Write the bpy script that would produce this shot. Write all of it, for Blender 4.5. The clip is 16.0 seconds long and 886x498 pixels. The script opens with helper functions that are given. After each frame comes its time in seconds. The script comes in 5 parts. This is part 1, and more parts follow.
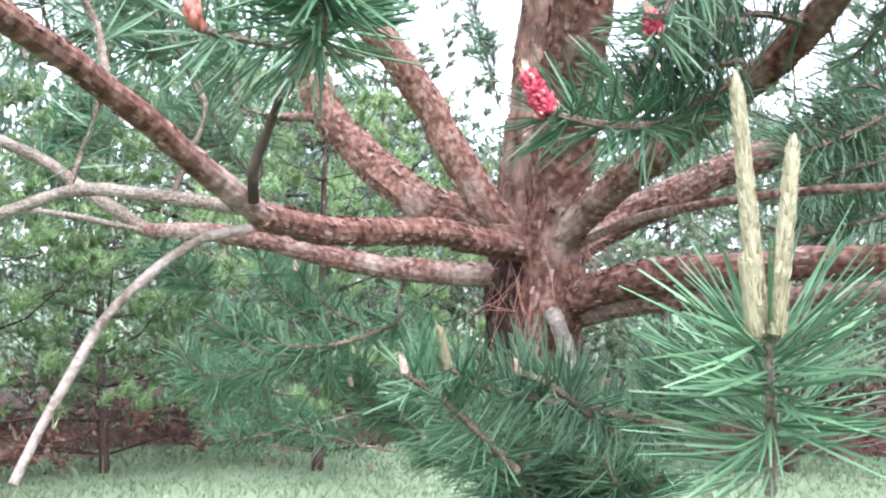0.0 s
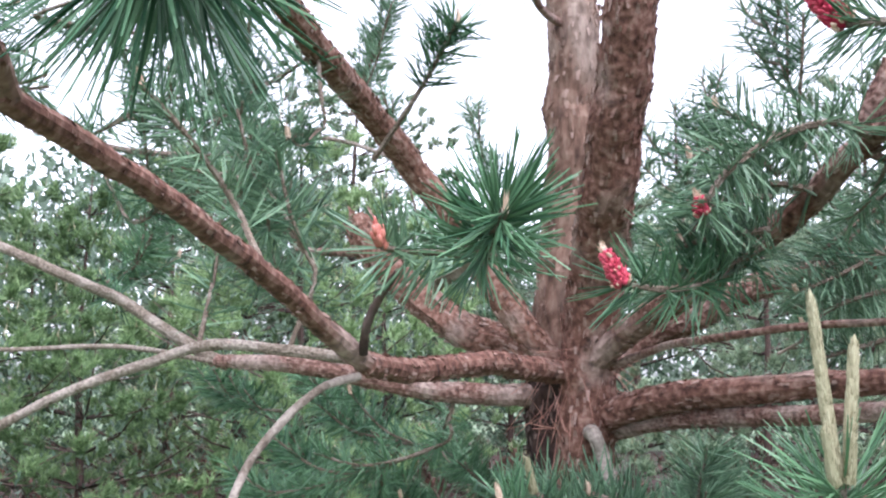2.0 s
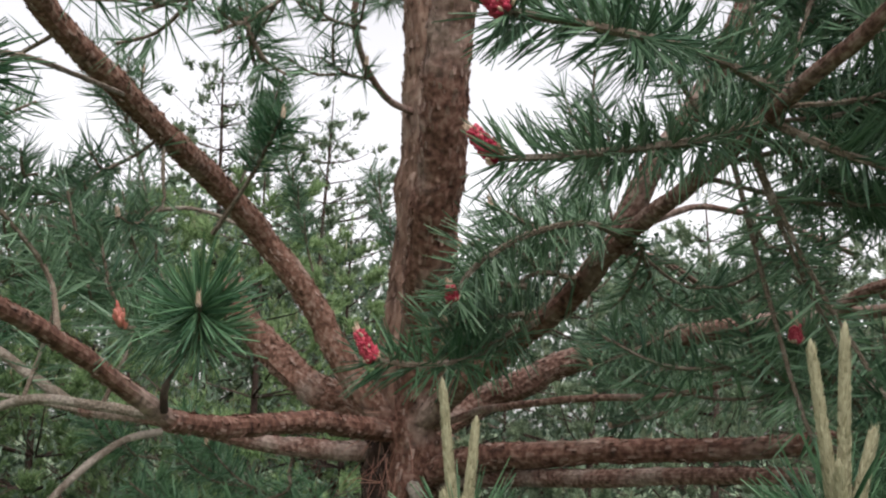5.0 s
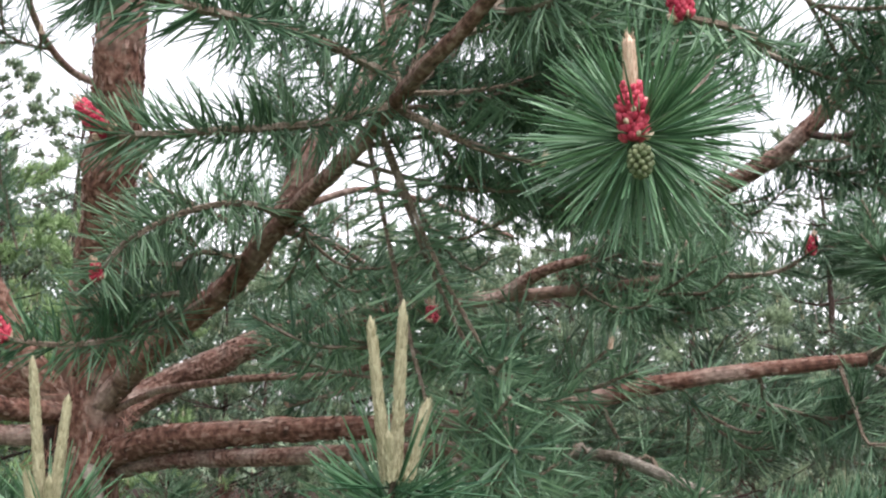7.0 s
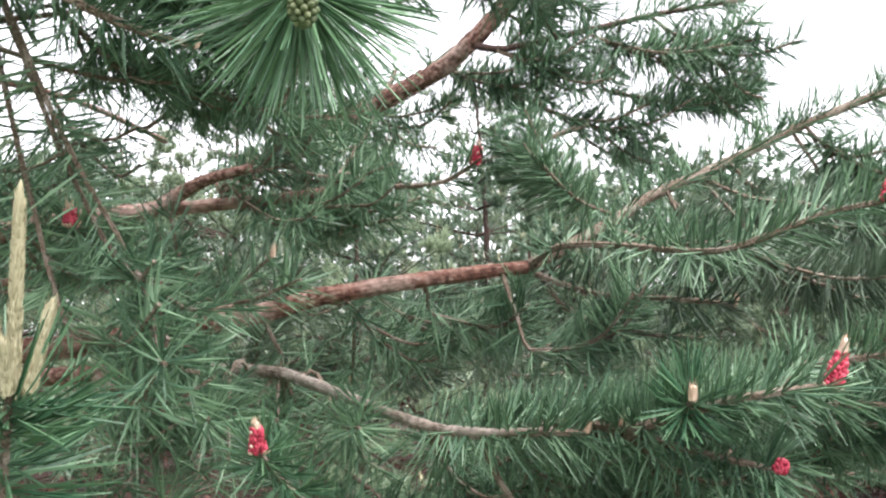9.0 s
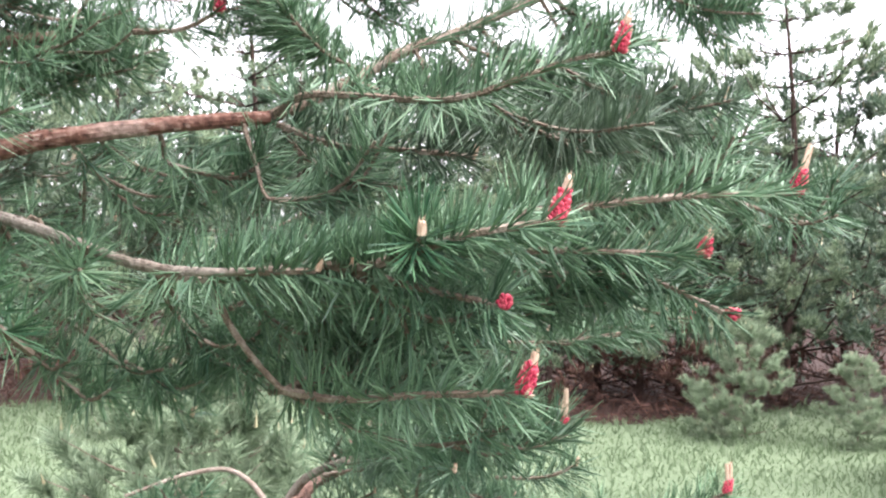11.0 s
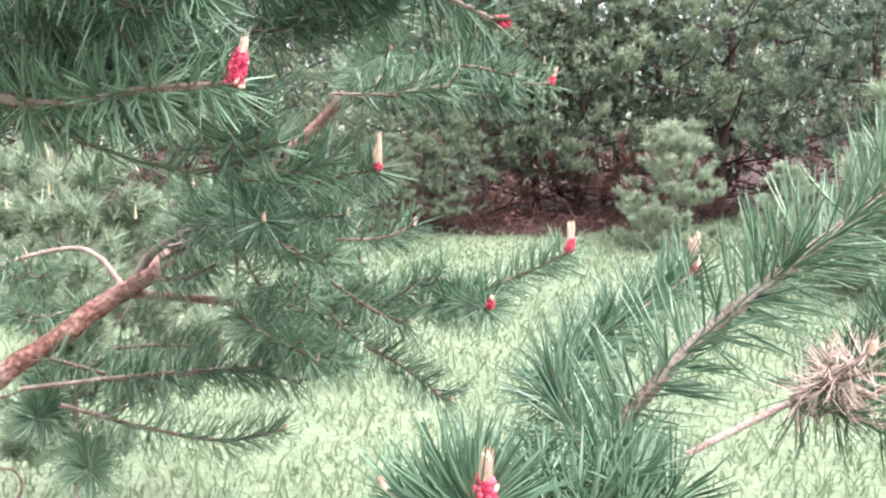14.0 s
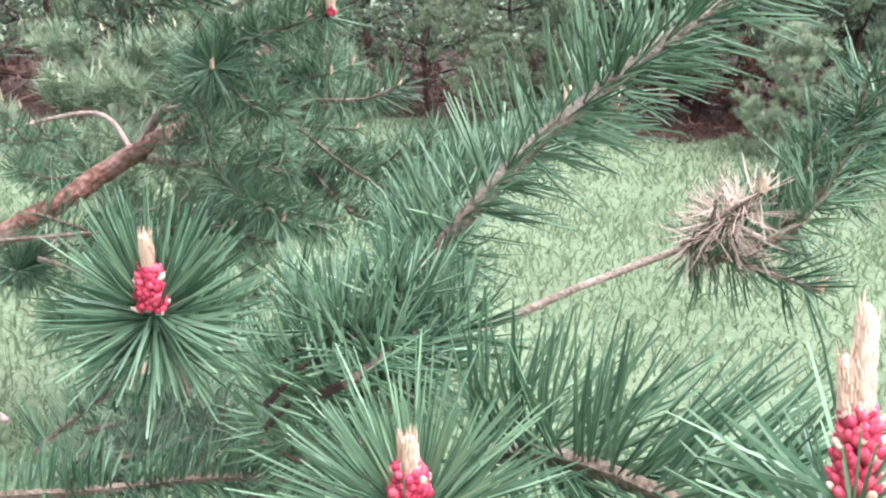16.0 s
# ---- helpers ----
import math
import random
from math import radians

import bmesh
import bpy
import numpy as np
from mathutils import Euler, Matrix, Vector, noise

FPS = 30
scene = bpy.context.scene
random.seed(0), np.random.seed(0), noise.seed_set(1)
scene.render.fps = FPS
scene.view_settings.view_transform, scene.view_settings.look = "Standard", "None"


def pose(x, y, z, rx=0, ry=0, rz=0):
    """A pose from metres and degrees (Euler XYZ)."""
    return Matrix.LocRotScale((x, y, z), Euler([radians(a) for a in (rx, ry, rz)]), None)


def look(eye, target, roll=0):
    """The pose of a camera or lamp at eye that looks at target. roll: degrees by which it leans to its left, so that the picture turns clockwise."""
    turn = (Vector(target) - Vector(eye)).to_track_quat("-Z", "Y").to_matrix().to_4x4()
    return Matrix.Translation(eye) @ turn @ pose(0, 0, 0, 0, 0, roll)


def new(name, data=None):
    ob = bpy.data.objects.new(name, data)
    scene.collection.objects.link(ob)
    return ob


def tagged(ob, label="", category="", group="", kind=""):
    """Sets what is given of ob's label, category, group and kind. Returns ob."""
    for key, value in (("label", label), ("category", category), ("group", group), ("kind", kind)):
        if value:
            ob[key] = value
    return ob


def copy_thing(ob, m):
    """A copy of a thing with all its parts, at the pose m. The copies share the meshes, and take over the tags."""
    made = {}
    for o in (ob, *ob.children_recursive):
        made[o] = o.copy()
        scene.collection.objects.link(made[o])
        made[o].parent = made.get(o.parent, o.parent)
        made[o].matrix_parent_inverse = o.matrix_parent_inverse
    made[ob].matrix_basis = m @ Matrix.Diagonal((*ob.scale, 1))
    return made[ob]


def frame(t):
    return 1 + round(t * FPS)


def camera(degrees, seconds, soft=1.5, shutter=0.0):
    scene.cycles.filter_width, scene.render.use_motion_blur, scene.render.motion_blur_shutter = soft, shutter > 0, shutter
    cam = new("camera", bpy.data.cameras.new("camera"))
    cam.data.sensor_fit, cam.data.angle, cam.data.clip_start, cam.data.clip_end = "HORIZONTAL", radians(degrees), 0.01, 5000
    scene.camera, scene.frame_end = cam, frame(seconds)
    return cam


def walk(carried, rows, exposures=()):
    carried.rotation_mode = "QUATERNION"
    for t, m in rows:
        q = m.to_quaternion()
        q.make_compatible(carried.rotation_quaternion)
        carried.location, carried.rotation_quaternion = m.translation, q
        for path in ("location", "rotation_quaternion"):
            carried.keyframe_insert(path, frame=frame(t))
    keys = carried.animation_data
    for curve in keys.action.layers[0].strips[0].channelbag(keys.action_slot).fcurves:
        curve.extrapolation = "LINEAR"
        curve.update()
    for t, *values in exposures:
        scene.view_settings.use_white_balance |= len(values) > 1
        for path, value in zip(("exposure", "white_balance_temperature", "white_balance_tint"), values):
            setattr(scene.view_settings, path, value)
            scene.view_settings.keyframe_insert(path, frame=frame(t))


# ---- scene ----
cam = camera(43.0, 16.0, soft=2.25)
PATH = [
    (0, (0.0, 0.0, 1.55), (-0.0059, 1.9986, 1.625), 1.00),
    (0.5, (-0.0393, -0.0225, 1.5589), (0.0596, 1.9718, 1.6735), 1.68),
    (1, (-0.0708, -0.0672, 1.5658), (0.0529, 1.9245, 1.6995), 0.45),
    (1.5, (-0.0923, -0.1089, 1.581), (-0.0096, 1.8819, 1.7549), -0.10),
    (2, (-0.1118, -0.1719, 1.5964), (-0.0509, 1.8142, 1.8232), -0.42),
    (2.5, (-0.1213, -0.2222, 1.596), (-0.0835, 1.7605, 1.8563), 0.35),
    (3, (-0.132, -0.2648, 1.6109), (-0.1499, 1.7124, 1.912), 0.66),
    (5.5, (0.1431, -0.359, 1.6109), (0.3071, 1.6086, 1.9296), 1.42),
    (6, (0.1819, -0.3848, 1.6119), (0.437, 1.5711, 1.9422), 1.30),
    (6.5, (0.1964, -0.3697, 1.6121), (0.5673, 1.5702, 1.9268), 1.44),
    (7, (0.2015, -0.3607, 1.6091), (0.6959, 1.5557, 1.8973), 0.54),
    (7.5, (0.1961, -0.3339, 1.6012), (0.8072, 1.5517, 1.8678), 0.44),
    (8, (0.1933, -0.2987, 1.5972), (0.9587, 1.532, 1.8474), -0.60),
    (8.5, (0.2219, -0.291, 1.597), (1.1364, 1.4705, 1.8435), -0.85),
    (9, (0.2374, -0.2854, 1.5898), (1.2762, 1.4157, 1.7554), -1.36),
    (9.5, (0.2424, -0.2784, 1.5774), (1.3563, 1.3791, 1.686), -1.05),
    (10, (0.2627, -0.2812, 1.5647), (1.4749, 1.3082, 1.6314), -0.65),
    (12.5, (0.2996, -0.2899, 1.472), (1.7785, 1.048, 1.3212), -1.67),
    (13, (0.3556, -0.303, 1.4547), (1.8517, 1.0074, 1.244), -1.89),
    (13.5, (0.3977, -0.3354, 1.4354), (1.8574, 1.0053, 1.1669), -1.58),
    (14, (0.4635, -0.3764, 1.4105), (1.8567, 1.0241, 1.0983), -1.13),
    (14.5, (0.5296, -0.4094, 1.3972), (1.8276, 1.0693, 1.0379), -1.01),
    (15, (0.6001, -0.459, 1.3566), (1.8122, 1.0701, 0.9176), -1.54),
    (15.5, (0.6425, -0.4593, 1.3329), (1.7977, 1.095, 0.8329), -1.06),
    (16, (0.6813, -0.4814, 1.3217), (1.871, 1.0586, 0.8603), -0.85),
]
walk(cam, [(t, look(eye, target, roll)) for t, eye, target, roll in PATH],
     [(0, 2.71, 5800, 20), (1.5, 2.47, 5750, 21.5), (3, 1.39, 6050, 18), (5.5, 1.03, 6600, 14), (6.5, 1.38, 6500, 15.5), (7.5, 1.98, 6350, 17.5), (8, 2.10, 6350, 18), (9, 2.18, 6450, 18), (10, 2.22, 6450, 18), (12.5, 2.89, 6300, 25.5), (14.5, 2.74, 6300, 28), (15, 2.58, 6150, 23), (16, 2.49, 6100, 20.5)])

# ---- world and sun: a bright overcast sky ----
world = bpy.data.worlds.new("overcast")
scene.world = world
world.use_nodes = True
wn, wl = world.node_tree.nodes, world.node_tree.links
wn.clear()
sky = wn.new("ShaderNodeTexSky")
sky.sky_type, sky.sun_disc = "NISHITA", False
sky.sun_elevation, sky.sun_rotation = radians(66), radians(153)
sky.air_density, sky.dust_density, sky.ozone_density = 1.0, 1.6, 1.0
grey = wn.new("ShaderNodeHueSaturation")
grey.inputs["Saturation"].default_value = 0.12
back = wn.new("ShaderNodeBackground")
back.inputs["Strength"].default_value = 0.13
wout = wn.new("ShaderNodeOutputWorld")
wl.new(sky.outputs[0], grey.inputs["Color"])
wl.new(grey.outputs[0], back.inputs["Color"])
wl.new(back.outputs[0], wout.inputs["Surface"])
sun_data = bpy.data.lights.new("sun", "SUN")
sun_data.energy, sun_data.angle, sun_data.color = 2.2, radians(70), (1.0, 0.97, 0.92)
sun = new("sun", sun_data)
sun.matrix_world = look((0, 0, 30), (-4, 8, 10))


# ---- materials ----
def shader(name):
    m = bpy.data.materials.new(name)
    m.use_nodes = True
    n, l = m.node_tree.nodes, m.node_tree.links
    return m, n, l, n["Principled BSDF"]


def ramp(n, stops):
    r = n.new("ShaderNodeValToRGB")
    while len(r.color_ramp.elements) < len(stops):
        r.color_ramp.elements.new(0.5)
    for e, (p, c) in zip(r.color_ramp.elements, stops):
        e.position, e.color = p, (*c, 1)
    return r


def bark(name, dark, mid, pale, scale=60.0, stretch=1.0, patch=0.55, speck=0.5):
    """Flaking pine bark: plates, fine grain and pale lichen patches."""
    m, n, l, b = shader(name)
    co = n.new("ShaderNodeTexCoord")
    mp = n.new("ShaderNodeMapping")
    mp.inputs["Scale"].default_value = (1, 1, stretch)
    l.new(co.outputs["Object"], mp.inputs["Vector"])
    vo = n.new("ShaderNodeTexVoronoi")
    vo.feature, vo.inputs["Scale"].default_value = "DISTANCE_TO_EDGE", scale
    no = n.new("ShaderNodeTexNoise")
    no.inputs["Scale"].default_value, no.inputs["Detail"].default_value = scale * 2.2, 6
    big = n.new("ShaderNodeTexNoise")
    big.inputs["Scale"].default_value, big.inputs["Detail"].default_value = scale * 0.22, 4
    for x in (vo, no, big):
        l.new(mp.outputs[0], x.inputs["Vector"])
    r = ramp(n, [(0.30, dark), (0.52, mid), (0.82, pale)])
    mix = n.new("ShaderNodeMath")
    mix.operation = "MULTIPLY_ADD"
    l.new(vo.outputs["Distance"], mix.inputs[0])
    mix.inputs[1].default_value = 0.2
    l.new(no.outputs["Fac"], mix.inputs[2])
    l.new(mix.outputs[0], r.inputs["Fac"])
    lich = ramp(n, [(patch, (0, 0, 0)), (patch + 0.15, (1, 1, 1))])
    l.new(big.outputs["Fac"], lich.inputs["Fac"])
    cm = n.new("ShaderNodeMix")
    cm.data_type = "RGBA"
    cm.inputs["B"].default_value = (*[0.5 * (p + q) for p, q in zip(pale, (0.42, 0.38, 0.34))], 1)
    fac = n.new("ShaderNodeMath")
    fac.operation = "MULTIPLY"
    l.new(lich.outputs[0], fac.inputs[0])
    l.new(no.outputs["Fac"], fac.inputs[1])
    l.new(fac.outputs[0], cm.inputs["Factor"])
    l.new(r.outputs[0], cm.inputs["A"])
    geo = n.new("ShaderNodeNewGeometry")
    scale_tone = ramp(n, [(0.45, (0, 0, 0)), (0.9, (1, 1, 1))])
    l.new(geo.outputs["Random Per Island"], scale_tone.inputs["Fac"])
    tone = n.new("ShaderNodeMath")
    tone.operation = "MULTIPLY"
    tone.inputs[1].default_value = speck
    l.new(scale_tone.outputs[0], tone.inputs[0])
    sp = n.new("ShaderNodeMix")
    sp.data_type = "RGBA"
    sp.inputs["B"].default_value = (0.42, 0.31, 0.265, 1)
    l.new(tone.outputs[0], sp.inputs["Factor"])
    l.new(cm.outputs["Result"], sp.inputs["A"])
    l.new(sp.outputs["Result"], b.inputs["Base Color"])
    b.inputs["Roughness"].default_value = 0.85
    b.inputs["Specular IOR Level"].default_value = 0.25
    bp = n.new("ShaderNodeBump")
    bp.inputs["Strength"].default_value, bp.inputs["Distance"].default_value = 0.7, 0.004
    l.new(mix.outputs[0], bp.inputs["Height"])
    l.new(bp.outputs[0], b.inputs["Normal"])
    return m


def leafy(name, low, high, rough=0.42, through_light=0.22, gloss=0.32):
    """Needles or blades: each one has its own tone between low and high."""
    m, n, l, b = shader(name)
    g = n.new("ShaderNodeNewGeometry")
    ob = n.new("ShaderNodeObjectInfo")
    add = n.new("ShaderNodeMath")
    add.operation = "MULTIPLY_ADD"
    l.new(ob.outputs["Random"], add.inputs[0])
    add.inputs[1].default_value = 0.35
    half = n.new("ShaderNodeMath")
    half.operation = "MULTIPLY"
    half.inputs[1].default_value = 0.65
    l.new(g.outputs["Random Per Island"], half.inputs[0])
    l.new(half.outputs[0], add.inputs[2])
    r = ramp(n, [(0.05, low), (0.6, [0.5 * (p + q) for p, q in zip(low, high)]), (0.98, high)])
    l.new(add.outputs[0], r.inputs["Fac"])
    l.new(r.outputs[0], b.inputs["Base Color"])
    b.inputs["Roughness"].default_value = rough
    b.inputs["Specular IOR Level"].default_value = gloss
    tr = n.new("ShaderNodeBsdfTranslucent")
    l.new(r.outputs[0], tr.inputs["Color"])
    ms = n.new("ShaderNodeMixShader")
    ms.inputs["Fac"].default_value = through_light
    l.new(b.outputs[0], ms.inputs[1])
    l.new(tr.outputs[0], ms.inputs[2])
    l.new(ms.outputs[0], n["Material Output"].inputs["Surface"])
    return m


BARK_RED = bark("red_flaky_bark", (0.030, 0.013, 0.009), (0.128, 0.060, 0.043), (0.30, 0.19, 0.15), 48, 1.0, 0.53, 0.55)
BARK_TAN = bark("tan_upper_bark", (0.042, 0.021, 0.014), (0.160, 0.080, 0.056), (0.34, 0.235, 0.19), 60, 1.0, 0.57, 0.6)
# old dark bark; the shade under the whorl is put into its colour too
BARK_DARK = bark("dark_shaded_bark", (0.010, 0.006, 0.005), (0.028, 0.014, 0.011), (0.08, 0.045, 0.036), 40, 0.5, 0.68, 0.2)
BARK_TRUNK = bark("trunk_bark", (0.050, 0.027, 0.019), (0.155, 0.092, 0.066), (0.30, 0.22, 0.17), 36, 0.4, 0.5, 0.4)
BARK_GREY = bark("grey_bark", (0.034, 0.017, 0.013), (0.135, 0.070, 0.053), (0.34, 0.24, 0.20), 75, 1.0, 0.50, 0.4)
BARK_TWIG = bark("twig_bark", (0.048, 0.036, 0.026), (0.115, 0.088, 0.063), (0.25, 0.21, 0.16), 180, 1.0, 0.5, 0.2)
BARK_LICHEN = bark("lichen_bark", (0.044, 0.034, 0.025), (0.094, 0.077, 0.058), (0.20, 0.18, 0.145), 90, 1.0, 0.36, 0.3)
# brown litter, its colour further darkened for the shade under the pines
BARK_LITTER = bark("shaded_needle_litter", (0.012, 0.006, 0.005), (0.026, 0.013, 0.010), (0.055, 0.031, 0.024), 30, 1.0, 0.7, 0.0)
BARK_PALE = bark("pale_twig_bark", (0.072, 0.054, 0.042), (0.152, 0.122, 0.094), (0.31, 0.265, 0.217), 150, 1.0, 0.45, 0.4)
NEEDLE = leafy("pine_needles", (0.020, 0.068, 0.037), (0.220, 0.355, 0.212), 0.38, 0.20, 0.34)
NEEDLE_FRESH = leafy("fresh_pine_needles", (0.015, 0.066, 0.032), (0.17, 0.32, 0.165), 0.38, 0.20, 0.42)
NEEDLE_DEAD = leafy("dead_needles", (0.27, 0.195, 0.15), (0.60, 0.50, 0.42), 0.6, 0.1)
NEEDLE_FALLEN = leafy("fallen_needles", (0.17, 0.07, 0.05), (0.52, 0.29, 0.22), 0.6, 0.1)
NEEDLE_FAR = leafy("far_needles", (0.048, 0.085, 0.048), (0.36, 0.45, 0.29), 0.5, 0.45)
NEEDLE_WEST = leafy("yellow_green_far_needles", (0.050, 0.102, 0.036), (0.30, 0.42, 0.20), 0.5, 0.4)
NEEDLE_YOUNG = leafy("seedling_needles", (0.11, 0.17, 0.10), (0.44, 0.53, 0.37), 0.5, 0.35)
NEEDLE_BROWN = leafy("rusty_needles", (0.040, 0.018, 0.013), (0.15, 0.075, 0.055), 0.7, 0.1)
# darker needle green; also a shaded copy of NEEDLE where foliage lies in shade
NEEDLE_DARK = leafy("dark_and_shaded_needles", (0.026, 0.056, 0.034), (0.17, 0.24, 0.16), 0.45, 0.22, 0.4)
GRASS = leafy("grass_blades", (0.120, 0.172, 0.098), (0.168, 0.226, 0.134), 0.8, 0.45, 0.08)
RED = leafy("red_pollen_cone", (0.36, 0.016, 0.052), (0.70, 0.13, 0.175), 0.45, 0.12)
BUD = leafy("pale_bud_scales", (0.46, 0.28, 0.20), (0.74, 0.62, 0.49), 0.5, 0.1)
BUD_PINK = leafy("pink_bud_scales", (0.32, 0.07, 0.055), (0.62, 0.28, 0.21), 0.5, 0.1)
CANDLE = leafy("green_candle", (0.15, 0.135, 0.066), (0.52, 0.49, 0.33), 0.5, 0.15)
CONE = leafy("green_cone", (0.05, 0.075, 0.03), (0.15, 0.17, 0.08), 0.5, 0.0)


def soil():
    m, n, l, b = shader("meadow_soil")
    co = n.new("ShaderNodeTexCoord")
    a, c = n.new("ShaderNodeTexNoise"), n.new("ShaderNodeTexNoise")
    a.inputs["Scale"].default_value, a.inputs["Detail"].default_value = 0.7, 5
    c.inputs["Scale"].default_value, c.inputs["Detail"].default_value = 26, 6
    for x in (a, c):
        l.new(co.outputs["Object"], x.inputs["Vector"])
    ad = n.new("ShaderNodeMath")
    ad.operation = "MULTIPLY_ADD"
    ad.inputs[1].default_value = 0.5
    l.new(a.outputs["Fac"], ad.inputs[0])
    half = n.new("ShaderNodeMath")
    half.operation = "MULTIPLY"
    half.inputs[1].default_value = 0.5
    l.new(c.outputs["Fac"], half.inputs[0])
    l.new(half.outputs[0], ad.inputs[2])
    r = ramp(n, [(0.3, (0.066, 0.100, 0.050)), (0.5, (0.092, 0.132, 0.070)), (0.7, (0.120, 0.165, 0.090))])
    l.new(ad.outputs[0], r.inputs["Fac"])
    l.new(r.outputs[0], b.inputs["Base Color"])
    b.inputs["Roughness"].default_value = 0.9
    bp = n.new("ShaderNodeBump")
    bp.inputs["Strength"].default_value, bp.inputs["Distance"].default_value = 0.8, 0.04
    l.new(c.outputs["Fac"], bp.inputs["Height"])
    l.new(bp.outputs[0], b.inputs["Normal"])
    return m


SOIL = soil()


# ---- mesh helpers ----
def as_mesh(name, verts, faces, material, smooth=False):
    """verts: n x 3; faces: arrays of one width each (triangles, quads)."""
    me = bpy.data.meshes.new(name)
    verts = np.asarray(verts, np.float32)
    faces = [np.asarray(f, np.int32) for f in faces if len(f)]
    me.vertices.add(len(verts))
    me.vertices.foreach_set("co", verts.ravel())
    sizes = np.concatenate([np.full(len(f), f.shape[1]) for f in faces])
    me.loops.add(int(sizes.sum()))
    me.loops.foreach_set("vertex_index", np.concatenate([f.ravel() for f in faces]))
    me.polygons.add(len(sizes))
    me.polygons.foreach_set("loop_start", np.concatenate([[0], np.cumsum(sizes)[:-1]]))
    me.polygons.foreach_set("use_smooth", np.full(len(sizes), smooth))
    me.materials.append(material)
    me.update()
    me.validate()
    return me


def part(name, me, parent, label=""):
    ob = new(name, me)
    ob.parent = parent
    ob.matrix_parent_inverse = Matrix.Translation(-parent.matrix_world.translation) if parent.parent is None else Matrix.Identity(4)
    if label:
        tagged(ob, label)
    return ob


def unit(v):
    v = np.asarray(v, float)
    return v / (np.linalg.norm(v, axis=-1, keepdims=True) + 1e-12)


def curve(points, step):
    """A smooth line through the points, in even steps, with the share of its length at each."""
    p = np.asarray(points, float)
    if len(p) == 2:
        q = np.linspace(p[0], p[1], 12)
    else:
        e = np.vstack([2 * p[0] - p[1], p, 2 * p[-1] - p[-2]])
        u = np.linspace(0, 1, 12, endpoint=False)[:, None]
        q = [0.5 * (2 * b + (c - a) * u + (2 * a - 5 * b + 4 * c - d) * u**2 + (3 * b - a - 3 * c + d) * u**3)
             for a, b, c, d in zip(e, e[1:], e[2:], e[3:])]
        q = np.vstack([*q, p[-1:]])
    s = np.r_[0, np.cumsum(np.linalg.norm(np.diff(q, axis=0), axis=1))]
    n = max(3, int(s[-1] / step) + 1)
    at = np.linspace(0, s[-1], n)
    return np.stack([np.interp(at, s, q[:, k]) for k in range(3)], 1), at / s[-1], s[-1]


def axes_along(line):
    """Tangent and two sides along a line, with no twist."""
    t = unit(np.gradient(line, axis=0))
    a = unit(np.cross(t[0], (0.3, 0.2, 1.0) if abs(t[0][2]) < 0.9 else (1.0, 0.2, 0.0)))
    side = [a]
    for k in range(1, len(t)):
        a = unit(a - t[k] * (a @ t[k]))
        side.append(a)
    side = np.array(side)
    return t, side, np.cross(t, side)


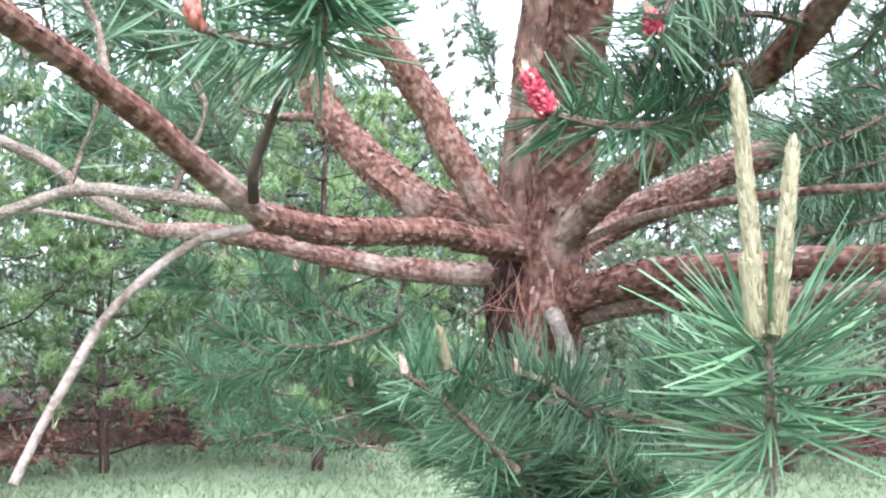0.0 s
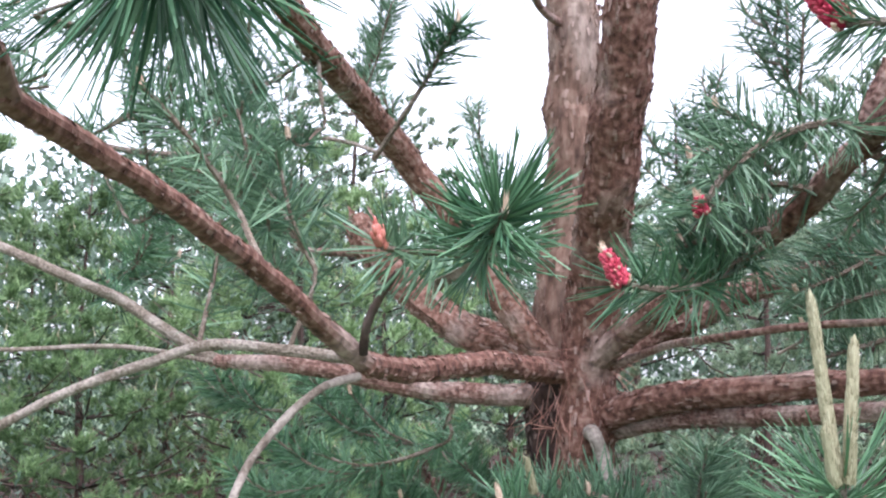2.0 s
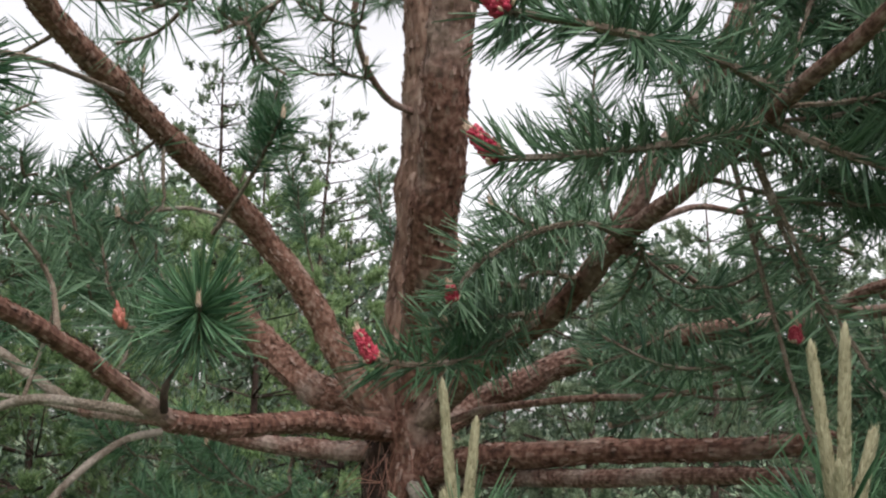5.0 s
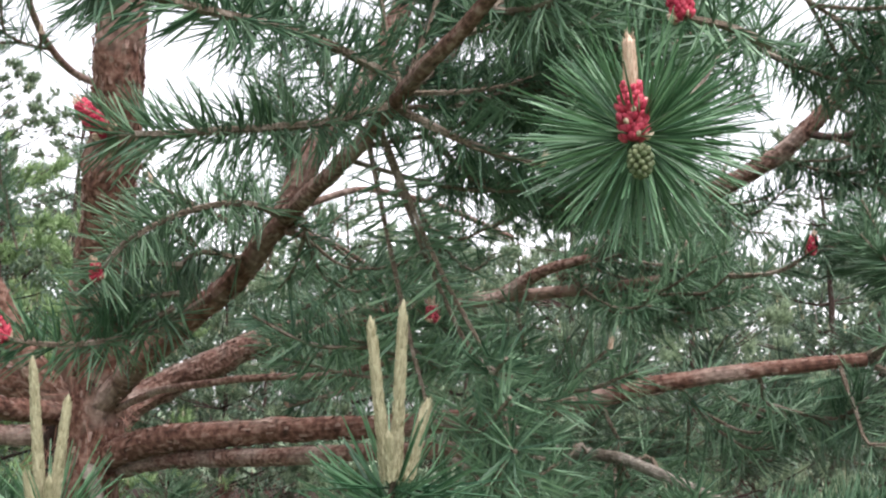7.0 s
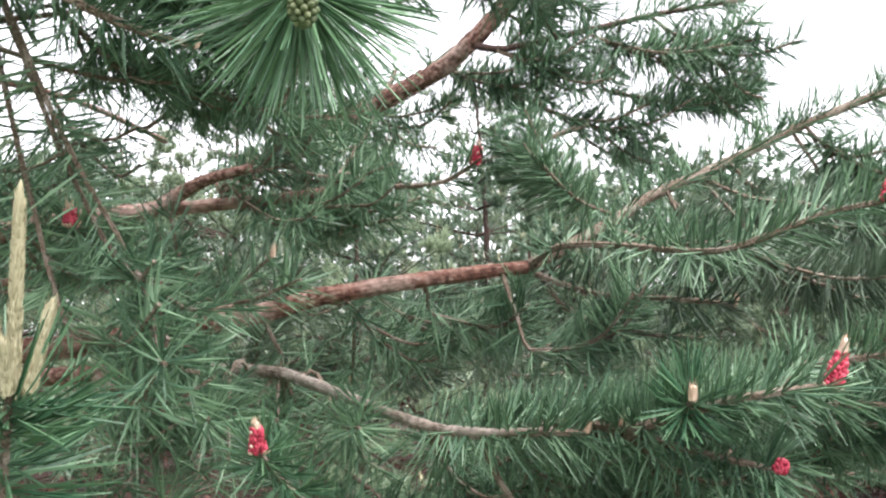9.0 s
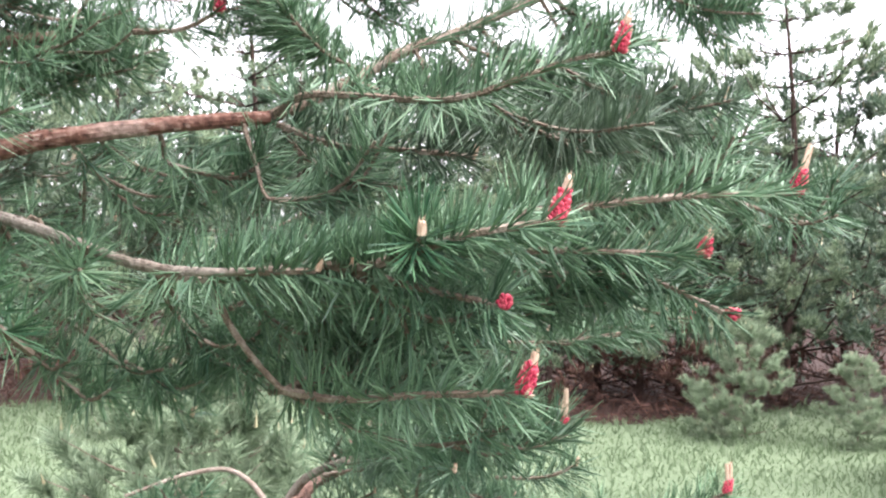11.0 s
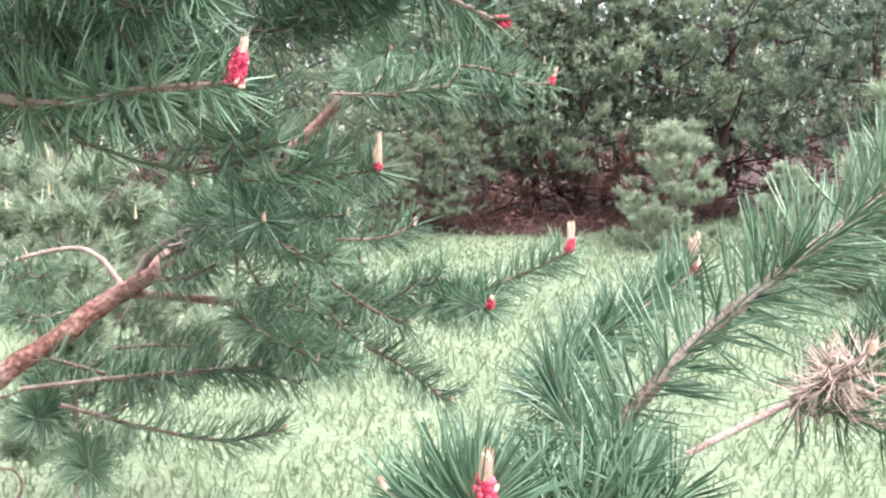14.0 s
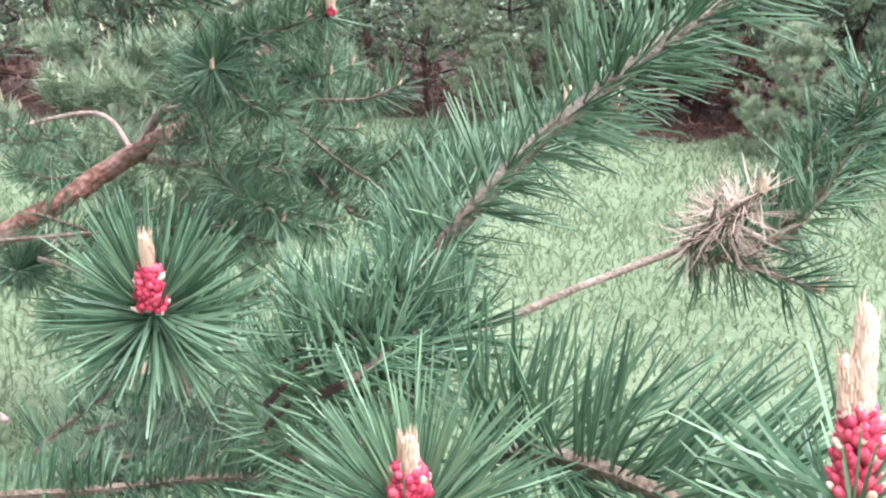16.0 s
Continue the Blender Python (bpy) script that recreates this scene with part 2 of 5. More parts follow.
def limb(points, r0, r1, rough=0.12, step=0.012, sides=12, flakes=0.0, seed=1, power=1.0):
    """A tapering limb with an uneven, flaking surface. flakes: how many to the square centimetre."""
    line, s, length = curve(points, step)
    rad = r0 + (r1 - r0) * s**power
    sway = np.array([noise.noise_vector(Vector(p * 9 + seed)) + 0.6 * noise.noise_vector(Vector(p * 26 + seed)) for p in line])
    line = line + sway * (0.25 * rad * np.minimum(1, 8 * s) * np.minimum(1, 8 * (1 - s)))[:, None]
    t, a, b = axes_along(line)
    th = np.linspace(0, 2 * np.pi, sides, endpoint=False)
    ring = np.cos(th)[None, :, None] * a[:, None] + np.sin(th)[None, :, None] * b[:, None]
    k = np.array([[noise.noise(Vector((s[i] * length * 26 + seed, math.cos(g) * rad[i] * 60, math.sin(g) * rad[i] * 60)))
                   + 0.55 * noise.noise(Vector((s[i] * length * 60 - seed, math.cos(g) * rad[i] * 190, math.sin(g) * rad[i] * 190)))
                   for g in th] for i in range(len(line))])
    v = line[:, None] + ring * (rad[:, None] * (1 + rough * k))[..., None]
    n = len(line)
    i, j = np.meshgrid(np.arange(n - 1), np.arange(sides), indexing="ij")
    quads = np.stack([i * sides + j, i * sides + (j + 1) % sides, (i + 1) * sides + (j + 1) % sides, (i + 1) * sides + j], -1).reshape(-1, 4)
    v = np.vstack([v.reshape(-1, 3), line[:1], line[-1:]])
    jj = np.arange(sides)
    tris = np.vstack([np.stack([np.full(sides, n * sides), (jj + 1) % sides, jj], 1),
                      np.stack([np.full(sides, n * sides + 1), (n - 1) * sides + jj, (n - 1) * sides + (jj + 1) % sides], 1)])
    if flakes:
        rng = np.random.default_rng(seed)
        m = int(0.55 * flakes * length * 100 * 2 * np.pi * 100 * rad.mean())
        at = rng.integers(0, n, m)
        ang = rng.uniform(0, 2 * np.pi, m)
        out = np.cos(ang)[:, None] * a[at] + np.sin(ang)[:, None] * b[at]
        cross = np.cross(t[at], out)
        flip = np.where(rng.random(m) < 0.7, 1, -1)[:, None]
        base = line[at] + out * (rad[at] * 0.99)[:, None] + t[at] * rng.uniform(-0.5, 0.5, m)[:, None] * (length / n)
        w, le, up = (rng.uniform(*lim, m)[:, None] * (0.6 + 0.4 * np.clip(rad[at] / 0.025, 0.3, 1.3))[:, None] for lim in ((0.0012, 0.0034), (0.006, 0.0150), (0.0008, 0.0036)))
        up = up * np.clip(rad[at] / 0.016, 0.2, 1)[:, None]
        w, le = (k * np.clip(rad[at] / 0.010, 0.45, 1)[:, None] for k in (w, le))
        le = le * flip
        f = np.stack([base - cross * w, base + cross * w, base + t[at] * le + out * up * 1.0 + cross * w * 0.5,
                      base + t[at] * le + out * up - cross * w * 0.6, base + t[at] * le * 0.9 - out * 0.001], 1)
        o = len(v) + 5 * np.arange(m)[:, None]
        v = np.vstack([v, f.reshape(-1, 3)])
        quads = np.vstack([quads, o + np.array([0, 1, 2, 3])])
        tris = np.vstack([tris, o + np.array([0, 3, 4]), o + np.array([1, 4, 2]), o + np.array([2, 4, 3])])
    return v, quads, tris


def needle_set(line, t, a, b, at, ang, lean, length, width, rng, lift=0.12, curl=0.15, fine=True):
    """Needles from the places at along a line. ang: round it; lean: degrees away from its direction."""
    m = len(at)
    out = np.cos(ang)[:, None] * a[at] + np.sin(ang)[:, None] * b[at]
    d = unit(np.cos(lean)[:, None] * t[at] + np.sin(lean)[:, None] * out + np.array([0, 0, 1.0]) * lift + rng.normal(0, 0.045, (m, 3)))
    bend = unit(d + curl * t[at] + rng.normal(0, 0.05, (m, 3)))
    le = (length * rng.uniform(0.72, 1.12, m))[:, None]
    p0 = line[at] + out * 0.002
    p1 = p0 + d * le * 0.5
    p2 = p1 + bend * le * 0.5
    x = unit(np.cross(d, rng.normal(0, 1, (m, 3))))
    y = np.cross(d, x)
    w = (width * rng.uniform(0.8, 1.15, m))[:, None]
    if fine:
        tri = [x, -0.5 * x + 0.6 * y, -0.5 * x - 0.6 * y]
        v = np.stack([*(p0 + c * w * 0.35 for c in tri), *(p1 + c * w * 0.5 for c in tri), *(p2 - bend * 0.002 + c * w * 0.22 for c in tri)], 1).reshape(-1, 3)
        f = np.array([[0, 1, 4, 3], [1, 2, 5, 4], [2, 0, 3, 5], [3, 4, 7, 6], [4, 5, 8, 7], [5, 3, 6, 8]])
        return v, (9 * np.arange(m)[:, None, None] + f).reshape(-1, 4), (9 * np.arange(m)[:, None] + np.array([6, 7, 8]))
    if fine is None:
        v = np.stack([p0, p1 - x * w * 0.5, p1 + x * w * 0.5 + y * w * 0.2, p2], 1).reshape(-1, 3)
        f = np.array([[0, 2, 1], [1, 2, 3]])
        return v, np.zeros((0, 4), int), (4 * np.arange(m)[:, None, None] + f).reshape(-1, 3)
    v = np.stack([p0 - x * w * 0.5, p0 + x * w * 0.5, p1 + y * w * 0.4, p2], 1).reshape(-1, 3)
    f = np.array([[0, 1, 2], [0, 2, 3], [1, 3, 2]])
    return v, np.zeros((0, 4), int), (4 * np.arange(m)[:, None, None] + f).reshape(-1, 3)


def ovoids(places, axes, r, h, material, name, rings=5, sides=7):
    """Small egg shapes in one mesh."""
    v, q, base = [], [], 0
    for p, ax, rr, hh in zip(places, axes, r, h):
        ax = unit(ax)
        s = unit(np.cross(ax, (0.31, 0.7, 0.2)))
        u = np.cross(ax, s)
        for i in range(rings + 1):
            f = math.pi * (0.04 + 0.92 * i / rings)
            for j in range(sides):
                g = 2 * math.pi * j / sides
                v.append(p + ax * (-math.cos(f) * hh) + (s * math.cos(g) + u * math.sin(g)) * rr * math.sin(f))
        for i in range(rings):
            for j in range(sides):
                q.append((base + i * sides + j, base + i * sides + (j + 1) % sides, base + (i + 1) * sides + (j + 1) % sides, base + (i + 1) * sides + j))
        base += (rings + 1) * sides
    return as_mesh(name, v, [q], material, True)


def pollen_mesh(base, axis, length, radius, seed):
    rng = np.random.default_rng(seed)
    ax = unit(axis)
    s = unit(np.cross(ax, (0.2, 0.9, 0.3)))
    u = np.cross(ax, s)
    n = int(max(20, 130 * length / 0.03))
    k = np.arange(n)
    g = k * 2.39996
    h = (k + 0.5) / n
    rr = radius * (0.72 + 0.3 * np.sin(np.pi * np.clip(h * 0.9 + 0.12, 0, 1))) * (1.28 - 0.42 * h)
    out = np.cos(g)[:, None] * s + np.sin(g)[:, None] * u
    places = base + ax * (h * length)[:, None] + out * rr[:, None] * 0.62 + rng.normal(0, 0.0006, (n, 3))
    axes = out * 0.8 + ax * 0.75
    return ovoids(places, axes, np.full(n, 0.0022) * rng.uniform(0.75, 1.2, n), np.full(n, 0.0033), RED, "pollen_cone", 4, 5)


def bract_mesh(base, axis, length, radius, seed):
    """Pale dry scales between the pollen cones and round their foot."""
    rng = np.random.default_rng(seed + 7)
    ax = unit(axis)
    s = unit(np.cross(ax, (0.2, 0.9, 0.3)))
    u = np.cross(ax, s)
    n = int(5 + 330 * length)
    h = np.where(np.arange(n) < 5, rng.uniform(-0.04, 0.10, n), rng.uniform(0.05, 0.95, n))
    g = rng.uniform(0, 2 * np.pi, n)
    out = np.cos(g)[:, None] * s + np.sin(g)[:, None] * u
    places = base + ax * (h * length)[:, None] + out * (radius * (1.04 - 0.36 * h))[:, None]
    return ovoids(places, out * 0.7 + ax * 0.7, rng.uniform(0.0009, 0.0018, n), rng.uniform(0.002, 0.0036, n), BUD, "bract_collar", 3, 5)


def candle_mesh(base, axis, length, radius, seed, material):
    """A scaly young shoot."""
    fine_step = min(0.004, length / 9)
    line, s, _ = curve([base, base + unit(axis) * length * 0.5, base + unit(axis) * length], fine_step)
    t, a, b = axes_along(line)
    v, q, tr = limb([base, base + unit(axis) * length * 0.5, base + unit(axis) * length], radius, radius * 0.74, 0.06, fine_step, 8, 0, seed)
    rings = (len(v) - 2) // 8
    round_off = lambda u: np.sqrt(1.02 - np.clip((u - 0.80) / 0.20, 0, 1) ** 2)
    ring = v[:-2].reshape(rings, 8, 3)
    mid = ring.mean(1, keepdims=True)
    v[:-2] = (mid + (ring - mid) * round_off(np.linspace(0, 1, rings))[:, None, None]).reshape(-1, 3)
    n = max(36, int(length * 4600))
    k = np.arange(int(n * 0.94))
    at = np.clip((k / n * (len(line) - 1)).astype(int), 0, len(line) - 1)
    rng = np.random.default_rng(seed)
    g = k * 2.39996 + rng.normal(0, 0.5, len(k))
    out = np.cos(g)[:, None] * a[at] + np.sin(g)[:, None] * b[at]
    cr = np.cross(t[at], out)
    rad = (radius * (1 - 0.26 * k / n) * round_off(k / n))[:, None]
    p = line[at] + out * rad * 0.9 + t[at] * rng.uniform(-0.003, 0.003, len(k))[:, None]
    w = rad * 0.28
    f = np.stack([p - cr * w, p + cr * w, p + t[at] * 0.0055 + out * rad * 0.26, p + t[at] * 0.002 + out * rad * 0.24], 1)
    o = len(v) + 4 * k[:, None]
    v = np.vstack([v, f.reshape(-1, 3)])
    tr = np.vstack([tr, o + np.array([0, 1, 3]), o + np.array([1, 2, 3]), o + np.array([0, 3, 2])])
    return as_mesh("candle", v, [q, tr], material, False)


# ---- the ground ----
def height(x, y):
    return 0.05 * math.sin(x * 0.21 + 1.0) + 0.05 * math.sin(y * 0.17) + 0.03 * noise.noise(Vector((x * 0.5, y * 0.5, 0)))


def build_ground():
    r = np.r_[np.linspace(0, 30, 61)[1:], np.geomspace(32, 3000, 30)]
    n = 96
    v = [(0.6, 0.6, height(0.6, 0.6))]
    for d in r:
        for k in range(n):
            g = 2 * math.pi * k / n
            x, y = 0.6 + d * math.cos(g), 0.6 + d * math.sin(g)
            v.append((x, y, height(x, y) if d < 60 else 0.0))
    q = [(1 + i * n + k, 1 + i * n + (k + 1) % n, 1 + (i + 1) * n + (k + 1) % n, 1 + (i + 1) * n + k) for i in range(len(r) - 1) for k in range(n)]
    tr = [(0, 1 + k, 1 + (k + 1) % n) for k in range(n)]
    ob = new("ground", as_mesh("ground", v, [[(a, d, c, b) for a, b, c, d in q], tr], SOIL, True))
    tagged(ob, "light green meadow ground under the pines", "ground", kind="structure")


def edge(g):
    """Where the meadow ends: it draws in towards the thicket in the north-east."""
    return 10.4 - 1.75 * math.exp(-((g - radians(39)) / radians(10)) ** 2)


def build_grass():
    rng = np.random.default_rng(5)
    m = 158000
    g = np.r_[rng.uniform(radians(-25), radians(122), 114000), rng.uniform(radians(122), radians(335), 30000), radians(122) + abs(rng.normal(0, radians(20), 7000)), radians(-25) - abs(rng.normal(0, radians(20), 7000))]
    d = 0.15 + 11.4 * rng.random(m) ** 0.95
    keep = d < np.array([edge(a) for a in g]) + rng.uniform(0, 0.6, m)
    g, d = g[keep], d[keep]
    m = len(d)
    x, y = 0.4 + d * np.cos(g), d * np.sin(g)
    clump = np.array([noise.noise(Vector((p * 1.1, q * 1.1, 3))) for p, q in zip(x, y)])
    z = np.array([height(p, q) for p, q in zip(x, y)])
    le = (0.045 + 0.04 * clump + rng.uniform(0, 0.045, m) + 0.12 * (rng.random(m) < 0.025)).clip(0.025, 0.25)
    p0 = np.stack([x, y, z - 0.01], 1)
    lean = rng.normal(0, 0.55, (m, 3)) * np.array([1, 1, 0])
    d1 = unit(lean * 0.6 + np.array([0, 0, 1.0]))
    d2 = unit(lean * 2.0 + np.array([0, 0, 0.75]))
    sd = unit(np.cross(d1, rng.normal(0, 1, (m, 3))))
    w = (rng.uniform(0.002, 0.0048, m) * (0.7 + d / 8))[:, None]
    p1 = p0 + d1 * le[:, None] * 0.55
    p2 = p1 + d2 * le[:, None] * 0.5
    v = np.stack([p0 - sd * w, p0 + sd * w, p1 - sd * w * 0.8, p1 + sd * w * 0.8, p2], 1).reshape(-1, 3)
    k = 5 * np.arange(m)[:, None]
    me = as_mesh("grass", v, [k + np.array([0, 1, 3, 2]), k + np.array([2, 3, 4])], GRASS)
    tagged(new("grass", me), "tall pale green meadow grass in uneven tufts", "grass", kind="stuff")


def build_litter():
    """Rusty needle litter under the pines round the meadow, its colour darkened for their shade."""
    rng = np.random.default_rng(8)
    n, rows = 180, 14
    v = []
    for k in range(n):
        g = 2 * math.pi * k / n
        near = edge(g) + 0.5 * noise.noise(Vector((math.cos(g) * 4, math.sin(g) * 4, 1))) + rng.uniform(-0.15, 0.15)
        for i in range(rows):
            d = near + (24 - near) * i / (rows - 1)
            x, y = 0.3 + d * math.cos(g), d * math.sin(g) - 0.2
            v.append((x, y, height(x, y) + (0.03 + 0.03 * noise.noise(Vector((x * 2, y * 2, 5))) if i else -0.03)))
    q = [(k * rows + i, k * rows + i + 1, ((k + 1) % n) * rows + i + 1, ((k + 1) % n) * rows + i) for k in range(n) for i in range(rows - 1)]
    tagged(new("shaded_needle_litter", as_mesh("shaded_needle_litter", v, [q], BARK_LITTER, True)), "rusty brown needle litter, darkened in colour for the shade under the pines", "needle litter", kind="stuff")


def build_brush():
    """Dead twigs and rusty needles lying in heaps at the foot of the wood."""
    rng = np.random.default_rng(18)
    m = 26000
    g = rng.uniform(radians(10), radians(128), m)
    d = np.array([edge(a) for a in g]) + 0.35 + 3.0 * rng.random(m) ** 1.3
    x, y = 0.3 + d * np.cos(g), d * np.sin(g) - 0.2
    heap = np.array([0.22 + 0.30 * noise.noise(Vector((p * 1.3, q * 1.3, 7))) for p, q in zip(x, y)]).clip(0.06, 0.5)
    z = np.array([height(p, q) for p, q in zip(x, y)]) + heap * rng.random(m) ** 1.3
    c = np.stack([x, y, z], 1)
    way = unit(rng.normal(0, 1, (m, 3)) * np.array([1, 1, 0.6])) * rng.uniform(0.03, 0.14, m)[:, None]
    side = unit(np.cross(way, rng.normal(0, 1, (m, 3)))) * rng.uniform(0.002, 0.006, m)[:, None]
    v = np.stack([c - way - side, c - way + side, c + way], 1).reshape(-1, 3)
    tagged(new("brush", as_mesh("brush", v, [3 * np.arange(m)[:, None] + np.arange(3)], NEEDLE_BROWN)), "dead rusty twigs and needles heaped under the pines", "brush", kind="stuff")


build_ground()
build_grass()
build_litter()
build_brush()


# ---- the pines behind ----
def far_pine(tall, seed, material, dense=1.0, per=12, wide=0.014, growth=2, foot=0.04):
    rng = np.random.default_rng(seed)
    root = new("young_pine")
    v, q, tr = limb([(0, 0, -0.05), (0.03 * tall, 0.02, tall * 0.5), (0.02, 0, tall * 0.98)], (0.013 if tall > 2 else 0.008) * tall, 0.006 if tall > 2 else 0.003, 0.1, 0.15, 8, 0, seed)
    tips, ways, ends, low, big = [], [], [], [], [(v, q, tr)]
    inner, brown = [], []
    whorls = max(9, int(tall / 0.32))
    for k in range(whorls):
        h = tall * (foot + (0.96 - foot) * k / (whorls if tall > 2 else whorls - 1))
        reach = tall * 0.36 * (1 - (h / tall) ** 1.7) * rng.uniform(0.8, 1.15) + 0.12
        for c in range(rng.integers(5, 8)):
            g = rng.uniform(0, 2 * math.pi)
            rise = rng.uniform(0.15, 0.55)
            e = np.array([math.cos(g), math.sin(g), 0])
            p0 = np.array([0.02, 0.01, h])
            p1 = p0 + e * reach * 0.5 + np.array([0, 0, reach * rise * 0.3])
            p2 = p0 + e * reach + np.array([0, 0, reach * rise])
            w = limb([p0, p1, p2], (0.004 if tall > 2 else 0.0015) + 0.008 * reach, 0.003 if tall > 2 else 0.0015, 0.05, 0.5, 3, 0, seed + k * 9 + c)
            big.append(w)
            for i in range(int(8.5 * dense * (0.6 + reach))):
                if i % 5 == 0:
                    s = 1.0 - 0.75 * rng.random() ** 1.2 if i else 1.0
                    pad = p0 + (p2 - p0) * s + np.array([0, 0, -0.04 * math.sin(s * 3)]) + np.cross(e, (0, 0, 1)) * rng.normal(0, 0.16 * reach)
                o = unit(rng.normal(0, 1, 3) * np.array([1, 1, 0.35]) + e * 0.5 + np.array([0, 0, 0.3]))
                tips.append(pad + o * rng.uniform(0.01, 0.11) * min(1, 0.4 + tall / 4))
                ways.append(unit(o * 0.6 + e * 0.4 + np.array([0, 0, 0.7])))
                low.append(2 if k < 0.05 * whorls and tall > 2 else 0)
            ends.append(p2)
            for i in range(int((30 if tall > 2 else 0) * (0.5 + reach) * (0.5 + 0.5 * dense))):
                inner.append(p0 + (p2 - p0) * rng.uniform(0.15, 0.85) + rng.normal(0, 0.06 + 0.05 * reach, 3))
                brown.append(k < 0.065 * whorls)
    tips.append(np.array([0.02, 0, tall]))
    low.append(0)
    ends.append(np.array([0.02, 0, tall]))
    ways.append(np.array([0, 0, 1.0]))
    o, vs, qs, ts = 0, [], [], []
    for w in big:
        vs.append(w[0]), qs.append(w[1] + o), ts.append(w[2] + o)
        o += len(w[0])
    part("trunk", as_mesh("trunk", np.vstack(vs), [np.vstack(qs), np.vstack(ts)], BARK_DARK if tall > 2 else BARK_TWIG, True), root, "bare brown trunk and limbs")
    tips, ways = np.array(tips), unit(ways)
    grow = min(1, 0.55 + tall / 6)
    at = np.repeat(np.arange(len(tips)), 2 * per)
    m = len(at)
    s = unit(np.cross(ways, (0.2, 0.1, 1.0)))
    u = np.cross(ways, s)
    g, lean = rng.uniform(0, 2 * np.pi, m), rng.uniform(0.25, 1.25, m)
    way = unit(np.cos(lean)[:, None] * ways[at] + np.sin(lean)[:, None] * (np.cos(g)[:, None] * s[at] + np.sin(g)[:, None] * u[at]) + np.array([0, 0, 0.15]))
    root_at = tips[at] - ways[at] * rng.uniform(0, 0.12, (m, 1)) * grow
    side = unit(np.cross(way, rng.normal(0, 1, (m, 3)))) * (wide * 0.5 * min(1, 0.35 + tall / 5))
    long = (0.082 * grow * rng.uniform(0.7, 1.15, m))[:, None]
    vv = np.stack([root_at - side, root_at + side, root_at + way * long], 1).reshape(-1, 3)
    tt = 3 * np.arange(m)[:, None] + np.arange(3)
    low = np.array(low)[at]
    dead = (low == 2) & (np.arange(m) % 2 == 1)
    part("crown", as_mesh("crown", vv, [tt[low == 0]], material), root)
    if dead.any():
        part("dead_foliage", as_mesh("dead_foliage", vv[np.repeat(dead, 3)], [3 * np.arange(dead.sum())[:, None] + np.arange(3)], NEEDLE_BROWN), root, "dead rusty brown lower foliage")["kind"] = "stuff"
    # dark core: the shade inside the crown is put into its colour
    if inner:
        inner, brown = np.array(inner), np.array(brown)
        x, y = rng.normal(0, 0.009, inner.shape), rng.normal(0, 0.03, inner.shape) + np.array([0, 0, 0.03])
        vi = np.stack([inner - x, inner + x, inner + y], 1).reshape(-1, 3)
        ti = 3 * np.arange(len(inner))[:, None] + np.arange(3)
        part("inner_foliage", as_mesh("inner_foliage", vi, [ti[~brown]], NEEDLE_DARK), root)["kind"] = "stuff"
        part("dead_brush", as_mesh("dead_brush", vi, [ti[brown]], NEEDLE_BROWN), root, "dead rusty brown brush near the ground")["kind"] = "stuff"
    e = np.repeat(np.array(ends), growth, 0) + rng.normal(0, 0.025, (len(ends) * growth, 3))
    hh = rng.uniform(0.04, 0.10, len(e))[:, None] * min(1, 0.3 + tall / 4)
    c = np.stack([e + np.array([0.006, 0, 0]), e + np.array([-0.004, 0.005, 0]), e + np.array([-0.004, -0.005, 0]), e + hh * unit(rng.normal(0, 0.15, (len(e), 3)) + np.array([0, 0, 1.0]))], 1)
    o = 4 * np.arange(len(e))[:, None]
    part("new_growth", as_mesh("new_growth", c.reshape(-1, 3), [np.vstack([o + np.array(f) for f in ([0, 1, 3], [1, 2, 3], [2, 0, 3])])], CANDLE), root, "pale upright spring candles")["kind"] = "stuff"
    return root


